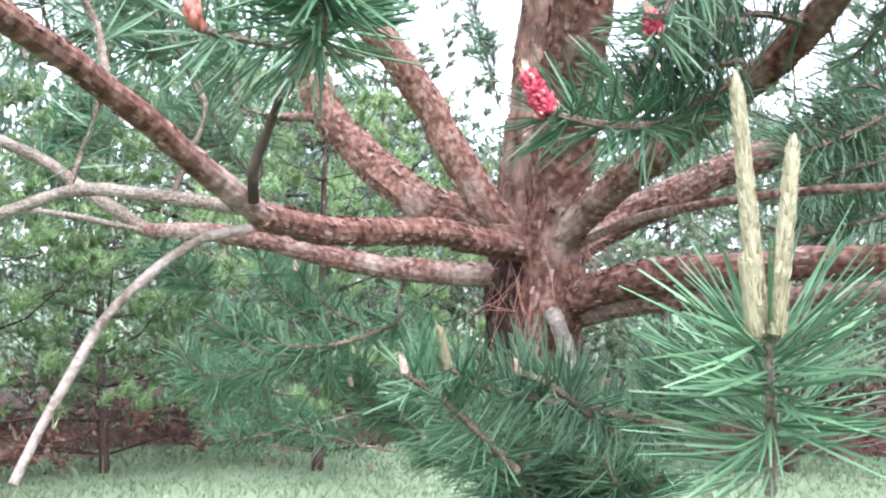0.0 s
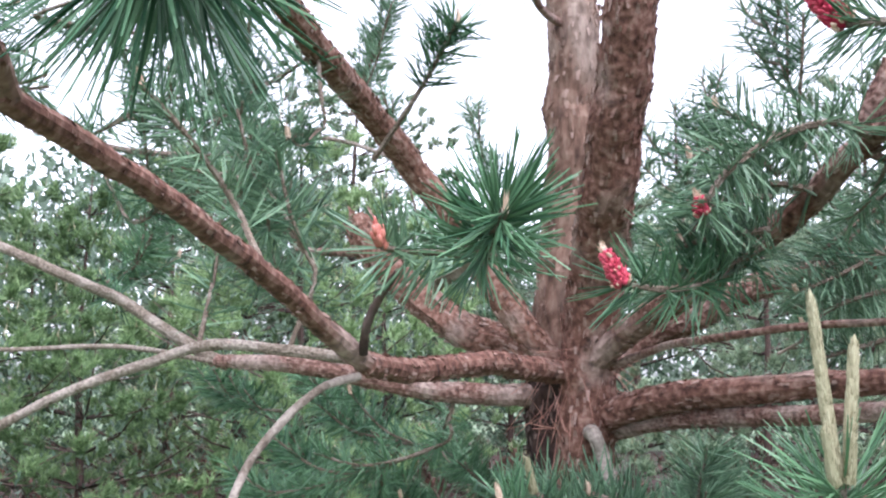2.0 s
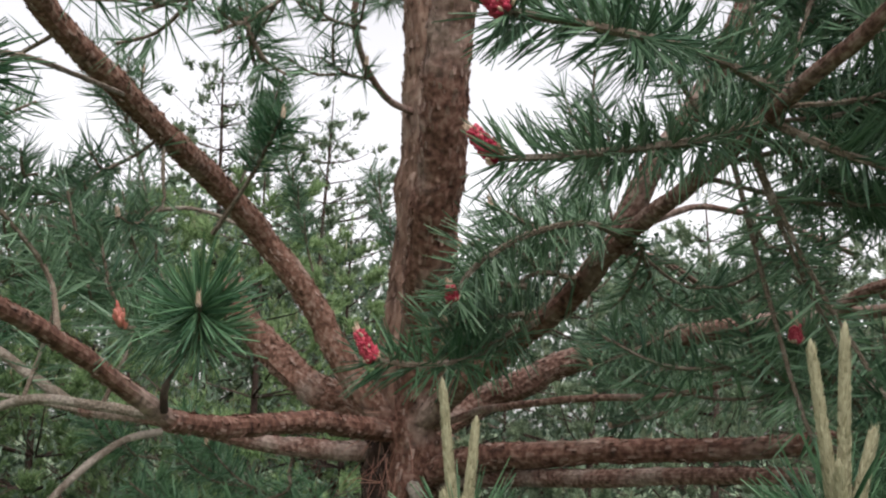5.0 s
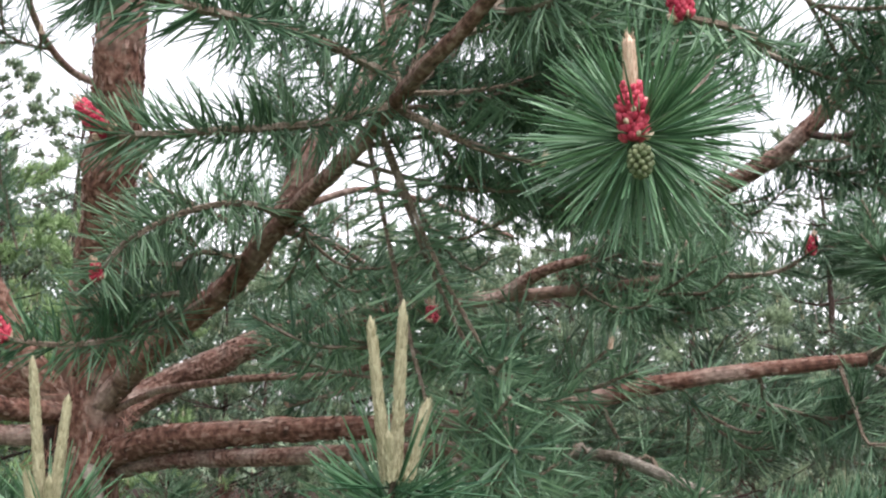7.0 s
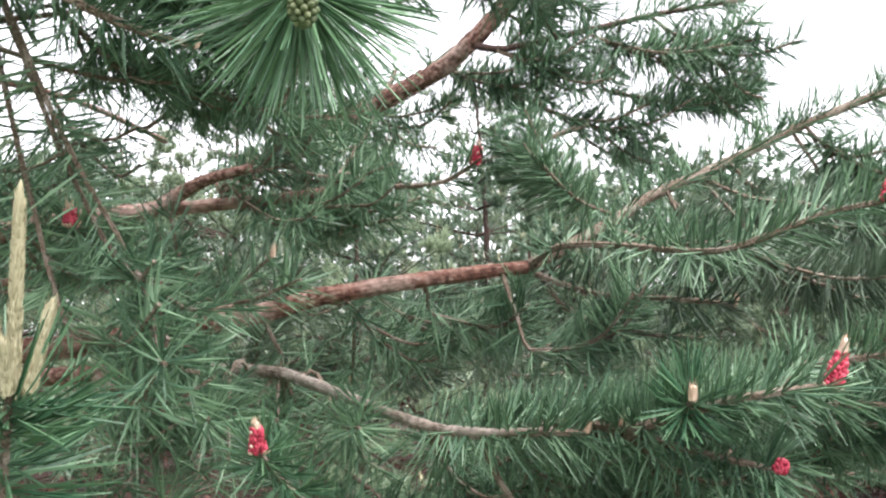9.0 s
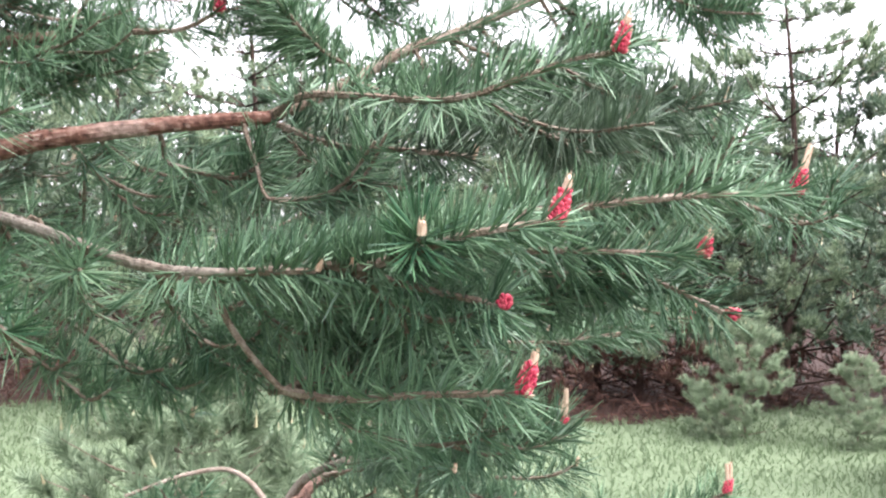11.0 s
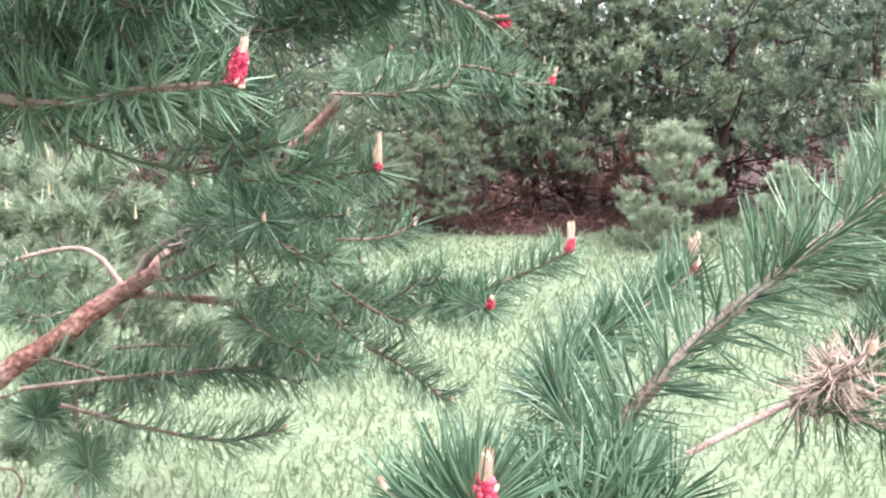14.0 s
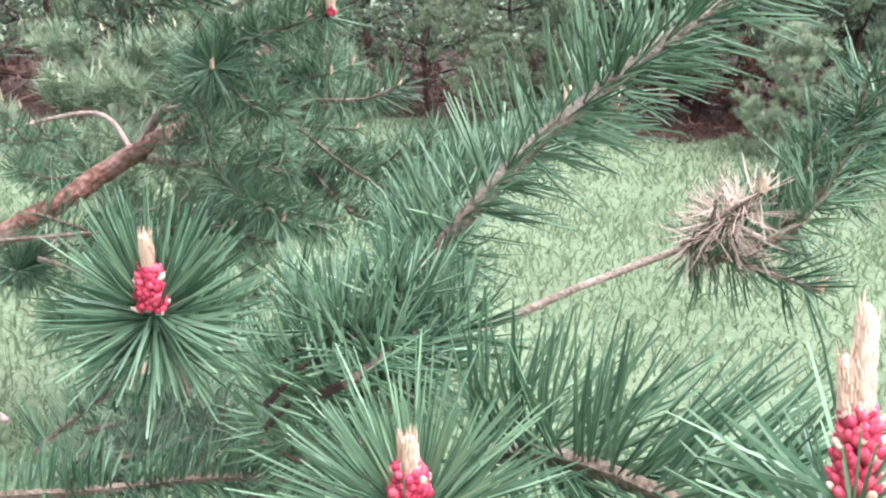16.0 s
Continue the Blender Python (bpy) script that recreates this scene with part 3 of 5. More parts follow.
def place_pines():
    kinds = [far_pine(4.2, 11, NEEDLE_FAR, 1.15, 12, 0.0145), far_pine(3.6, 12, NEEDLE_FAR, 1.15, 12, 0.0145), far_pine(4.8, 13, NEEDLE_FAR, 1.0, 15, 0.013), far_pine(3.0, 14, NEEDLE_DARK, 1.0, 14, 0.0125), far_pine(4.6, 15, NEEDLE_FAR, 0.6, 8, 0.034, 1), far_pine(6.6, 16, NEEDLE_FAR, 0.55, 9, 0.026, 1), far_pine(4.5, 17, NEEDLE_FAR, 0.3, 6, 0.10, 1), far_pine(4.0, 18, NEEDLE_WEST, 1.6, 12, 0.0135), far_pine(3.6, 19, NEEDLE_WEST, 1.6, 12, 0.0135), far_pine(3.7, 20, NEEDLE_FAR, 1.6, 13, 0.014)]
    for k in kinds:
        tagged(k, "young pine with pale green shoots at the meadow edge", "pine tree", "pines round the meadow")
    rng = random.Random(4)
    spots = [(33, 10.5, 7), (25, 9.0, 8), (18, 9.6, 8), (14, 11.5, 7), (8, 9.5, 8), (3, 12.5, 7), (-3, 12.5, 1), (-9, 12, 0), (-15, 10.0, 1),
             (-21, 13, 2), (-27, 11, 0), (-33, 14.5, 2), (-39, 13.5, 1), (-45, 14.5, 0), (-51, 10.6, 9, 0.85), (-55, 10.6, 1, 0.9), (-60, 10.4, 0, 0.95), (-63, 11.5, 3, 1.15), (-67, 10.5, 3, 0.9),
             (-71, 10.0, 3, 0.75)]
    spots += [(29, 12, 7), (7, 14, 7), (20, 13, 7), (-18, 14.5, 0), (-48, 15.5, 1), (-36, 12.0, 3), (4, 15.5, 5, 0.95), (10, 14.0, 5, 0.9), (30, 15.0, 5, 0.8), (-57.5, 10.5, 0, 0.77), (-53, 10.3, 1, 0.87), (-44, 10.0, 9, 0.70), (-48.5, 9.7, 9, 0.77), (-39.5, 11.0, 0, 0.7), (-46.5, 9.3, 9, 0.34), (-43.5, 9.0, 9, 0.30)]
    spots += [(-81, 10, 4), (-90, 9, 6), (42, 9, 4), (-110, 10, 6), (60, 10, 6), (85, 9, 6), (120, 10, 6), (160, 11, 6), (200, 10, 6), (232, 9, 6),
              (11, 17, 4), (-5, 17, 4, 0.85), (-24, 18, 4), (-66, 20, 4, 0.7), (-72, 18, 4, 0.6), (-78, 15, 4)]
    used = set()
    for yaw, d, k, *own in spots:
        x, y = -math.sin(radians(yaw)) * d + 0.3, math.cos(radians(yaw)) * d - 0.2
        size = rng.uniform(0.9, 1.12) * (own[0] if own else 1)
        m = Matrix.Translation((x, y, height(x, y))) @ Matrix.Rotation(rng.uniform(0, 6.28), 4, "Z") @ Matrix.Scale(size, 4)
        if k in used:
            copy_thing(kinds[k], m)
        else:
            used.add(k)
            kinds[k].matrix_basis = m


place_pines()


def far_woods():
    rng = np.random.default_rng(21)
    m = 90000
    g = rng.uniform(radians(5), radians(140), m)
    d = rng.uniform(22, 28, m)
    top = np.array([(6.0 if a > radians(93) else 5.0 if a > radians(33) else 3.2) + 1.5 * noise.noise(Vector((math.cos(a) * 14, math.sin(a) * 14, 2))) for a in g])
    c = np.stack([d * np.cos(g), d * np.sin(g), top * rng.random(m) ** 0.8], 1)
    x, y = rng.normal(0, 0.062, (m, 3)), rng.normal(0, 0.08, (m, 3)) + np.array([0, 0, 0.09])
    v = np.stack([c - x, c + x, c + y], 1).reshape(-1, 3)
    tagged(new("far_woods", as_mesh("far_woods", v, [3 * np.arange(m)[:, None] + np.arange(3)], NEEDLE_DARK)), "dense green pine wood beyond the meadow edge", "woods", kind="stuff")


far_woods()


# ---- the pine itself ----
tree = new("pine_tree")
tree.location = (0.11, 1.42, 0.0)
bpy.context.view_layer.update()
tagged(tree, "Scots pine with flaking red bark, needle shoots and red pollen cones", "pine tree")
count = [100]
boughs = []


def branch(points, r0, r1, material=None, flakes=1.2, name="branch", rough=0.12, label="", power=1.0, sides=12):
    count[0] += 1
    boughs.append(curve(points, 0.03)[0])
    v, q, tr = limb(points, r0, r1, rough, max(0.006, min(r0, 0.014)), sides, flakes, count[0], power)
    return part(name, as_mesh(name, v, [q, tr], material or BARK_RED, False), tree, label)


def shoot(points, bare=0.0, n=62, per=15.0, r=0.0028, star=0.0, cones=0.0, candles=(), bud=True, material=None, lean=(88, 50), lift=0.14, width=2.1, up=(0, 0, 1), fine=True, twig=None):
    """A leafy shoot. bare: the share of it with no needles; n: needle length in mm; per: needle pairs to the cm; star: how far the last needles spread;
    cones: length of the red pollen cones in metres; candles: lengths of the young candles."""
    count[0] += 1
    rng = np.random.default_rng(count[0])
    v, q, tr = limb(points, r * 1.5, r, 0.2, 0.013, 5, 0, count[0])
    stem = part("shoot", as_mesh("shoot", v, [q, tr], twig or BARK_TWIG, False), tree)
    line, s, length = curve(points, 0.003)
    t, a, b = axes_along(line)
    m = int(per * (0.47 if star < 0.9 else 0.62) * 2 * length * (1 - bare) * 100)
    if m > 4:
        m -= m % 2
        f = np.repeat(bare + (1 - bare) * rng.random(m // 2) ** 0.85, 2)
        at = np.clip((f * (len(line) - 1)).astype(int), 0, len(line) - 1)
        opened = np.repeat(rng.uniform(-0.5, 1, m // 2), 2)
        ln = np.radians(lean[0] + (lean[1] - lean[0]) * f + star * np.clip((f - 0.75) * 4, 0, 1) * opened * 60 + np.repeat(rng.normal(0, 7, m // 2), 2) + rng.normal(0, 4, m))
        w = needle_set(line, t, a, b, at, np.repeat(rng.uniform(0, 2 * np.pi, m // 2), 2) + rng.normal(0, 0.09, m), ln, n * (0.88 if star < 0.9 else 1.0) / 1000, width / 1000, rng, lift, 0.06, fine)
        part("needles", as_mesh("needles", w[0], [w[1], w[2]], material or NEEDLE), stem)
    end, way = line[-1], unit(unit(t[-1]) * 0.35 + np.asarray(up, float))
    if cones:
        part("pollen_cone", pollen_mesh(end, way, cones, 0.0046 + cones * 0.125, count[0]), stem, "cluster of red pollen cones")
        if cones > 0.012:
            part("bract_collar", bract_mesh(end, way, cones, 0.0046 + cones * 0.125, count[0]), stem, "pale dry bract scales")
        end = end + way * cones * 0.92
    if candles:
        for k, c in enumerate(candles):
            c, dx, dy = c if isinstance(c, tuple) else (c, 0.10 * math.cos(k * 2.4) * min(k, 1), 0.10 * math.sin(k * 2.4) * min(k, 1))
            off = np.array([dx, dy, 0]) * 0.035
            tilt = unit(way * 0.2 + np.array([0, 0, 0.8]) + np.array([dx, dy, 0])) if len(candles) > 1 else way
            part("candle", candle_mesh(end + off, tilt, c, 0.0039 if c > 0.03 else 0.0036, count[0] + k, BUD if cones or c < 0.03 else CANDLE), stem, "pale scaly young candle")
    elif bud:
        part("bud", candle_mesh(end, way, 0.011 * bud, 0.0028 * bud, count[0], BUD), stem)
    return stem


def sprays(points, k, reach, n=60, seed=0, per=11, spread=0.8, bare=0.25, first=0.15, material=None, rise=0.15, fine=False, r=0.0019):
    """A leafy side branch: a twig along the points with k shoots off it."""
    rng = np.random.default_rng(900 + seed)
    line, s, length = curve(points, 0.01)
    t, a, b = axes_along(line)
    start = np.asarray(points[0], float)
    near = np.vstack(boughs)
    c = near[np.argmin(((near - start) ** 2).sum(1) + 0.4 * np.maximum(near[:, 2] - start[2], 0) ** 2)]
    if 0.02 < np.linalg.norm(c - start) < 0.32:
        mid = 0.5 * (c + start) + np.array([0, 0, -0.05]) * np.linalg.norm(c - start)
        shoot([c, mid, start, points[1]], 0.1, n, per * 0.7, r, 0.0, material=material, fine=fine, bud=False)
    shoot(points, bare, n, per, r, 0.3, material=material, fine=fine, bud=False)
    for i in range(k):
        f = first + (0.95 - first) * (i + rng.random() * 0.6) / k
        j = int(f * (len(line) - 1))
        side = (a[j] if abs(a[j][2]) < abs(b[j][2]) else b[j]) * (1 if i % 2 else -1)
        d = unit(t[j] * 0.8 + side * spread * rng.uniform(0.6, 1.2) + np.array([0, 0, rise + rng.normal(0, 0.15)]))
        le = reach * rng.uniform(0.6, 1.15) * (1.1 - 0.5 * f)
        p = line[j]
        shoot([p, p + d * le * 0.5 + np.array([0, 0, -0.008]), p + d * le + np.array([0, 0, 0.012])], 0.12, n, per, 0.0017, 0.4, material=material, fine=fine, bud=seed % 4 == 1 and i == 0)


# trunk, darkened in colour for shade, and the two leaders above the whorl
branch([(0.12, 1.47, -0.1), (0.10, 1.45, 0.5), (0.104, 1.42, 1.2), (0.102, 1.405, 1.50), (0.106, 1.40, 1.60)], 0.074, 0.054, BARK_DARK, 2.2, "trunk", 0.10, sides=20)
branch([(0.112, 1.395, 1.55), (0.108, 1.415, 1.70), (0.126, 1.430, 1.910), (0.130, 1.429, 2.083), (0.130, 1.434, 2.255), (0.127, 1.445, 2.577), (0.13, 1.55, 3.4)], 0.042, 0.028, BARK_TRUNK, 1.4, "leader", 0.10, sides=18)
branch([(0.120, 1.375, 1.45), (0.125, 1.362, 1.50), (0.130, 1.348, 1.64), (0.136, 1.300, 1.736), (0.140, 1.218, 1.825), (0.145, 1.146, 1.914), (0.147, 1.110, 1.985), (0.150, 1.05, 2.10), (0.16, 0.98, 2.35), (0.17, 0.95, 2.7)], 0.042, 0.021, BARK_RED, 1.4, "leader", 0.10, sides=18, power=0.9)
branch([(0.128, 1.35, 1.52), (0.126, 1.293, 1.524), (0.138, 1.290, 1.493), (0.144, 1.266, 1.461)], 0.011, 0.008, BARK_LICHEN, 1.0, "dead_stub")

# whorl, towards the west
branch([(0.10, 1.36, 1.60), (0.02, 1.25, 1.612), (-0.043, 1.155, 1.610), (-0.104, 1.045, 1.604), (-0.155, 0.925, 1.610)], 0.0165, 0.0122, BARK_RED, 1.5)
branch([(-0.150, 0.935, 1.606), (-0.195, 0.850, 1.648), (-0.231, 0.755, 1.685), (-0.262, 0.66, 1.708), (-0.290, 0.53, 1.728), (-0.321, 0.392, 1.742)], 0.0108, 0.0076, BARK_RED, 1.4)
branch([(-0.318, 0.40, 1.742), (-0.316, 0.350, 1.764), (-0.318, 0.296, 1.799), (-0.323, 0.260, 1.830), (-0.330, 0.240, 1.867)], 0.0075, 0.005, BARK_RED, 1.0)
branch([(-0.321, 0.392, 1.742), (-0.353, 0.365, 1.742), (-0.387, 0.352, 1.744), (-0.426, 0.333, 1.746)], 0.0042, 0.003, BARK_GREY, 0.6)
branch([(-0.170, 0.92, 1.615), (-0.233, 0.931, 1.624), (-0.307, 0.938, 1.630), (-0.377, 0.953, 1.611), (-0.444, 0.954, 1.587), (-0.521, 0.958, 1.548), (-0.616, 0.967, 1.491)], 0.0062, 0.0042, BARK_PALE, 1.0)
branch([(-0.160, 0.915, 1.598), (-0.192, 0.886, 1.588), (-0.226, 0.852, 1.557), (-0.252, 0.826, 1.521), (-0.272, 0.786, 1.465), (-0.286, 0.754, 1.416)], 0.0042, 0.0034, BARK_LICHEN, 0.8)
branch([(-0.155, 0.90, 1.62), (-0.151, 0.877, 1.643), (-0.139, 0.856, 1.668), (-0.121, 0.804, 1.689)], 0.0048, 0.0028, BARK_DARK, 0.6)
branch([(0.10, 1.40, 1.57), (0.0, 1.375, 1.572), (-0.093, 1.365, 1.580), (-0.196, 1.367, 1.603), (-0.300, 1.376, 1.618), (-0.385, 1.447, 1.622)], 0.0165, 0.0092, BARK_GREY, 1.4)
branch([(-0.375, 1.445, 1.618), (-0.521, 1.431, 1.643), (-0.690, 1.481, 1.641), (-0.861, 1.517, 1.650)], 0.004, 0.0028, BARK_PALE, 0.5, "twig")
branch([(0.095, 1.42, 1.60), (0.035, 1.45, 1.640), (-0.031, 1.468, 1.664), (-0.093, 1.521, 1.715), (-0.132, 1.548, 1.748), (-0.175, 1.56, 1.80), (-0.19, 1.58, 1.84)], 0.0275, 0.0235, BARK_TAN, 1.8, "broken_branch", 0.24)
branch([(-0.17, 1.55, 1.79), (-0.22, 1.57, 1.79), (-0.29, 1.60, 1.80)], 0.008, 0.004, BARK_GREY, 0.6)
branch([(0.095, 1.375, 1.60), (0.045, 1.36, 1.66), (0.005, 1.36, 1.72), (-0.033, 1.363, 1.791), (-0.104, 1.340, 1.884), (-0.172, 1.237, 1.945), (-0.245, 1.01, 2.0), (-0.31, 0.80, 2.06), (-0.38, 0.55, 2.16)], 0.0215, 0.012, BARK_TAN, 1.4)

branch([(-0.37, 1.444, 1.615), (-0.40, 1.45, 1.63), (-0.466, 1.456, 1.67), (-0.526, 1.47, 1.71), (-0.588, 1.442, 1.738), (-0.70, 1.43, 1.79), (-0.90, 1.4, 1.86)], 0.009, 0.006, BARK_PALE, 0.8)

# whorl, towards the east
branch([(0.125, 1.36, 1.60), (0.165, 1.27, 1.650), (0.209, 1.138, 1.689), (0.291, 1.005, 1.760), (0.322, 0.934, 1.805), (0.338, 0.915, 1.820), (0.350, 0.895, 1.838)], 0.0195, 0.0130, BARK_RED, 1.4)
branch([(0.336, 0.92, 1.816), (0.344, 0.895, 1.828), (0.379, 0.708, 1.855), (0.398, 0.575, 1.877), (0.416, 0.483, 1.897), (0.436, 0.412, 1.919), (0.456, 0.356, 1.948)], 0.0105, 0.0056, BARK_GREY, 1.0)
branch([(0.338, 0.915, 1.818), (0.350, 0.906, 1.850), (0.364, 0.897, 1.885), (0.389, 0.883, 1.929), (0.408, 0.873, 1.957), (0.438, 0.862, 2.012), (0.475, 0.85, 2.10), (0.505, 0.843, 2.20)], 0.0155, 0.0105, BARK_GREY, 1.0)
branch([(0.13, 1.41, 1.58), (0.18, 1.46, 1.62), (0.24, 1.466, 1.655), (0.298, 1.430, 1.684), (0.361, 1.410, 1.715), (0.47, 1.36, 1.74), (0.60, 1.29, 1.765), (0.69, 1.24, 1.780), (0.725, 1.20, 1.80), (0.749, 1.154, 1.816), (0.79, 1.10, 1.825)], 0.0245, 0.006, BARK_GREY, 1.4, power=1.4)
branch([(0.70, 1.235, 1.782), (0.76, 1.20, 1.785), (0.83, 1.15, 1.79), (0.90, 1.1, 1.80)], 0.010, 0.007, BARK_RED, 1.0)
branch([(0.14, 1.35, 1.60), (0.20, 1.25, 1.63), (0.248, 1.137, 1.640), (0.336, 1.067, 1.651), (0.419, 1.013, 1.654), (0.487, 0.976, 1.672)], 0.0056, 0.004, BARK_GREY, 0.8)
branch([(0.13, 1.37, 1.53), (0.20, 1.27, 1.565), (0.30, 1.18, 1.580), (0.42, 1.10, 1.585), (0.58, 0.99, 1.60), (0.733, 0.905, 1.630), (0.799, 0.866, 1.648), (0.90, 0.815, 1.664), (0.999, 0.775, 1.674)], 0.0225, 0.0078, BARK_RED, 1.5, power=0.75)
branch([(0.13, 1.39, 1.51), (0.21, 1.29, 1.54), (0.32, 1.16, 1.548), (0.45, 1.03, 1.56), (0.60, 0.91, 1.568), (0.64, 0.885, 1.566)], 0.015, 0.0086, BARK_GREY, 1.2)
branch([(0.59, 0.917, 1.568), (0.64, 0.885, 1.566), (0.716, 0.832, 1.560), (0.756, 0.754, 1.536), (0.802, 0.696, 1.511), (0.839, 0.637, 1.499), (0.876, 0.553, 1.513)], 0.0084, 0.0036, BARK_LICHEN, 1.8)
branch([(0.839, 0.637, 1.499), (0.845, 0.62, 1.46), (0.86, 0.60, 1.425), (0.883, 0.587, 1.395)], 0.0034, 0.003, BARK_TWIG, 0.4)
branch([(0.11, 1.45, 0.36), (0.5, 1.50, 0.56), (0.95, 1.53, 0.77), (1.346, 1.508, 0.945), (1.42, 1.505, 0.985), (1.488, 1.493, 1.020)], 0.026, 0.0185, BARK_RED, 0.15)
branch([(1.490, 1.492, 1.012), (1.502, 1.458, 1.057), (1.512, 1.422, 1.097), (1.524, 1.353, 1.130), (1.526, 1.29, 1.150), (1.50, 1.22, 1.158)], 0.0105, 0.0045, BARK_LICHEN, 0.5)
branch([(1.485, 1.49, 1.018), (1.545, 1.40, 1.012), (1.568, 1.30, 1.014), (1.52, 1.18, 1.03), (1.445, 1.075, 1.05)], 0.0095, 0.0045, BARK_GREY, 0.3)
branch([(1.488, 1.50, 1.03), (1.492, 1.58, 1.07), (1.480, 1.65, 1.086), (1.43, 1.69, 1.08), (1.387, 1.702, 1.071), (1.30, 1.72, 1.05)], 0.0060, 0.0035, BARK_PALE, 0.6)
branch([(1.44, 1.50, 0.995), (1.488, 1.493, 1.022), (1.609, 1.492, 1.086), (1.751, 1.458, 1.193), (1.866, 1.416, 1.287), (1.905, 1.336, 1.369)], 0.0170, 0.011, BARK_RED, 0.1)
branch([(1.44, 1.50, 0.995), (1.475, 1.478, 1.022), (1.504, 1.426, 1.052), (1.511, 1.412, 1.060)], 0.0180, 0.0150, BARK_RED, 0.3, "broken_branch")
branch([(0.12, 1.40, 0.35), (0.5, 0.95, 0.42), (0.88, 0.45, 0.52), (1.04, 0.22, 0.78), (1.10, 0.145, 1.0), (1.123, 0.125, 1.122)], 0.016, 0.0042, BARK_GREY, 0.8)
branch([(1.12, 0.13, 1.118), (1.154, 0.092, 1.178), (1.178, 0.064, 1.216), (1.207, 0.030, 1.253), (1.241, -0.003, 1.289), (1.284, -0.03, 1.325), (1.34, -0.06, 1.37)], 0.0062, 0.0044, BARK_PALE, 0.9)
branch([(1.10, 0.145, 1.0), (1.16, 0.165, 1.045), (1.256, 0.140, 1.076), (1.31, 0.117, 1.095), (1.37, 0.095, 1.112)], 0.0038, 0.0030, BARK_PALE, 0.8)

# shoots in front of the whorl
shoot([(-0.093, 0.627, 1.661), (-0.067, 0.564, 1.673), (-0.055, 0.479, 1.694)], 0.45, 54, 32, 0.003, 1.0, lean=(102, 40), material=NEEDLE_FRESH, bud=0.6)
pink = shoot([(-0.048, 0.623, 1.681), (-0.086, 0.614, 1.683), (-0.114, 0.593, 1.683), (-0.130, 0.573, 1.683)], 0.2, 50, 15, 0.0020, 0.3, bud=False)
tip, lie = np.array((-0.130, 0.573, 1.683)), unit((-0.25, -0.1, 1.0))
spin = np.arange(9) * 2.39996
ring = np.stack([np.cos(spin), np.sin(spin), np.zeros(9)], 1)
places = np.vstack([tip + lie * 0.0085, tip + lie * 0.016, tip + lie * np.linspace(0.002, 0.012, 9)[:, None] + ring * 0.0036])
part("bud", ovoids(places, np.vstack([lie, lie, lie + ring * 0.35]), [0.0040, 0.0018] + [0.0019] * 9, [0.0088, 0.0055] + [0.0040] * 9, BUD_PINK, "bud", 5, 7), pink, "pointed pinkish orange bud")
shoot([(0.258, 0.988, 1.737), (0.191, 0.894, 1.691), (0.122, 0.809, 1.672), (0.069, 0.770, 1.674)], 0.12, 58, 13, 0.0028, 0.4, cones=0.031, candles=(0.008,), up=(-0.32, 0, 1.0), material=NEEDLE_FRESH)
shoot([(0.344, 0.895, 1.825), (0.291, 0.852, 1.832), (0.227, 0.831, 1.813), (0.170, 0.809, 1.774), (0.147, 0.802, 1.738)], 0.08, 60, 17, 0.003, 0.4, cones=0.014, candles=(0.006,))
shoot([(0.149, 0.515, 1.461), (0.144, 0.497, 1.500), (0.137, 0.478, 1.535)], 0.15, 66, 26, 0.0022, 1.2, candles=((0.112, -0.10, 0), (0.085, 0.09, 0.0), (0.035, -0.2, -0.2), (0.03, 0.02, -0.2)), lean=(102, 45), material=NEEDLE_FRESH, lift=0.0, width=1.9)
shoot([(0.210, 0.991, 1.435), (0.107, 0.945, 1.457), (0.039, 0.907, 1.472), (0.003, 0.882, 1.490)], 0.1, 58, 18, 0.003, 0.5, candles=(0.035,))
shoot([(0.150, 0.974, 1.427), (0.094, 0.929, 1.470), (0.060, 0.916, 1.486)], 0.1, 58, 18, 0.003, 0.5)
shoot([(0.060, 0.915, 1.406), (0.005, 0.879, 1.461), (-0.030, 0.865, 1.487)], 0.1, 58, 18, 0.003, 0.5, material=NEEDLE_FRESH)
shoot([(-0.231, 0.755, 1.685), (-0.270, 0.839, 1.755), (-0.305, 0.799, 1.808), (-0.338, 0.770, 1.846)], 0.3, 55, 8, 0.0024)
branch([(-0.104, 1.340, 1.884), (-0.234, 1.423, 1.940), (-0.366, 1.431, 1.919), (-0.447, 1.415, 1.916), (-0.520, 1.375, 1.917), (-0.620, 1.305, 1.933)], 0.0028, 0.0046, BARK_PALE, 0.6)
shoot([(-0.245, 1.01, 2.0), (-0.222, 0.532, 1.892), (-0.211, 0.320, 1.801), (-0.203, 0.209, 1.753)], 0.72, 78, 30, 0.0022, 1.0, cones=0.03, candles=(0.02,), lean=(102, 45), material=NEEDLE_FRESH, width=2.2)

# needles over the west arm
for k, (p, q) in enumerate([((-0.204, 0.938, 1.704), (-0.286, 0.947, 1.824)), 
                            ((-0.320, 0.372, 1.759), (-0.362, 0.330, 1.781)), ((-0.314, 0.312, 1.788), (-0.357, 0.280, 1.802)), ((-0.321, 0.292, 1.807), (-0.362, 0.247, 1.824)),
                            ((-0.275, 1.455, 1.792), (-0.336, 1.419, 1.901)), ((-0.480, 0.914, 1.952), (-0.389, 1.000, 1.931))]):
    m = [0.5 * (u + v) for u, v in zip(p, q)]
    near = k in (1, 2, 3)
    sprays([p, (m[0], m[1], m[2] + 0.01), q], 5 if near else 3, 0.13, 58, k, 9 if near else 6, fine=near)
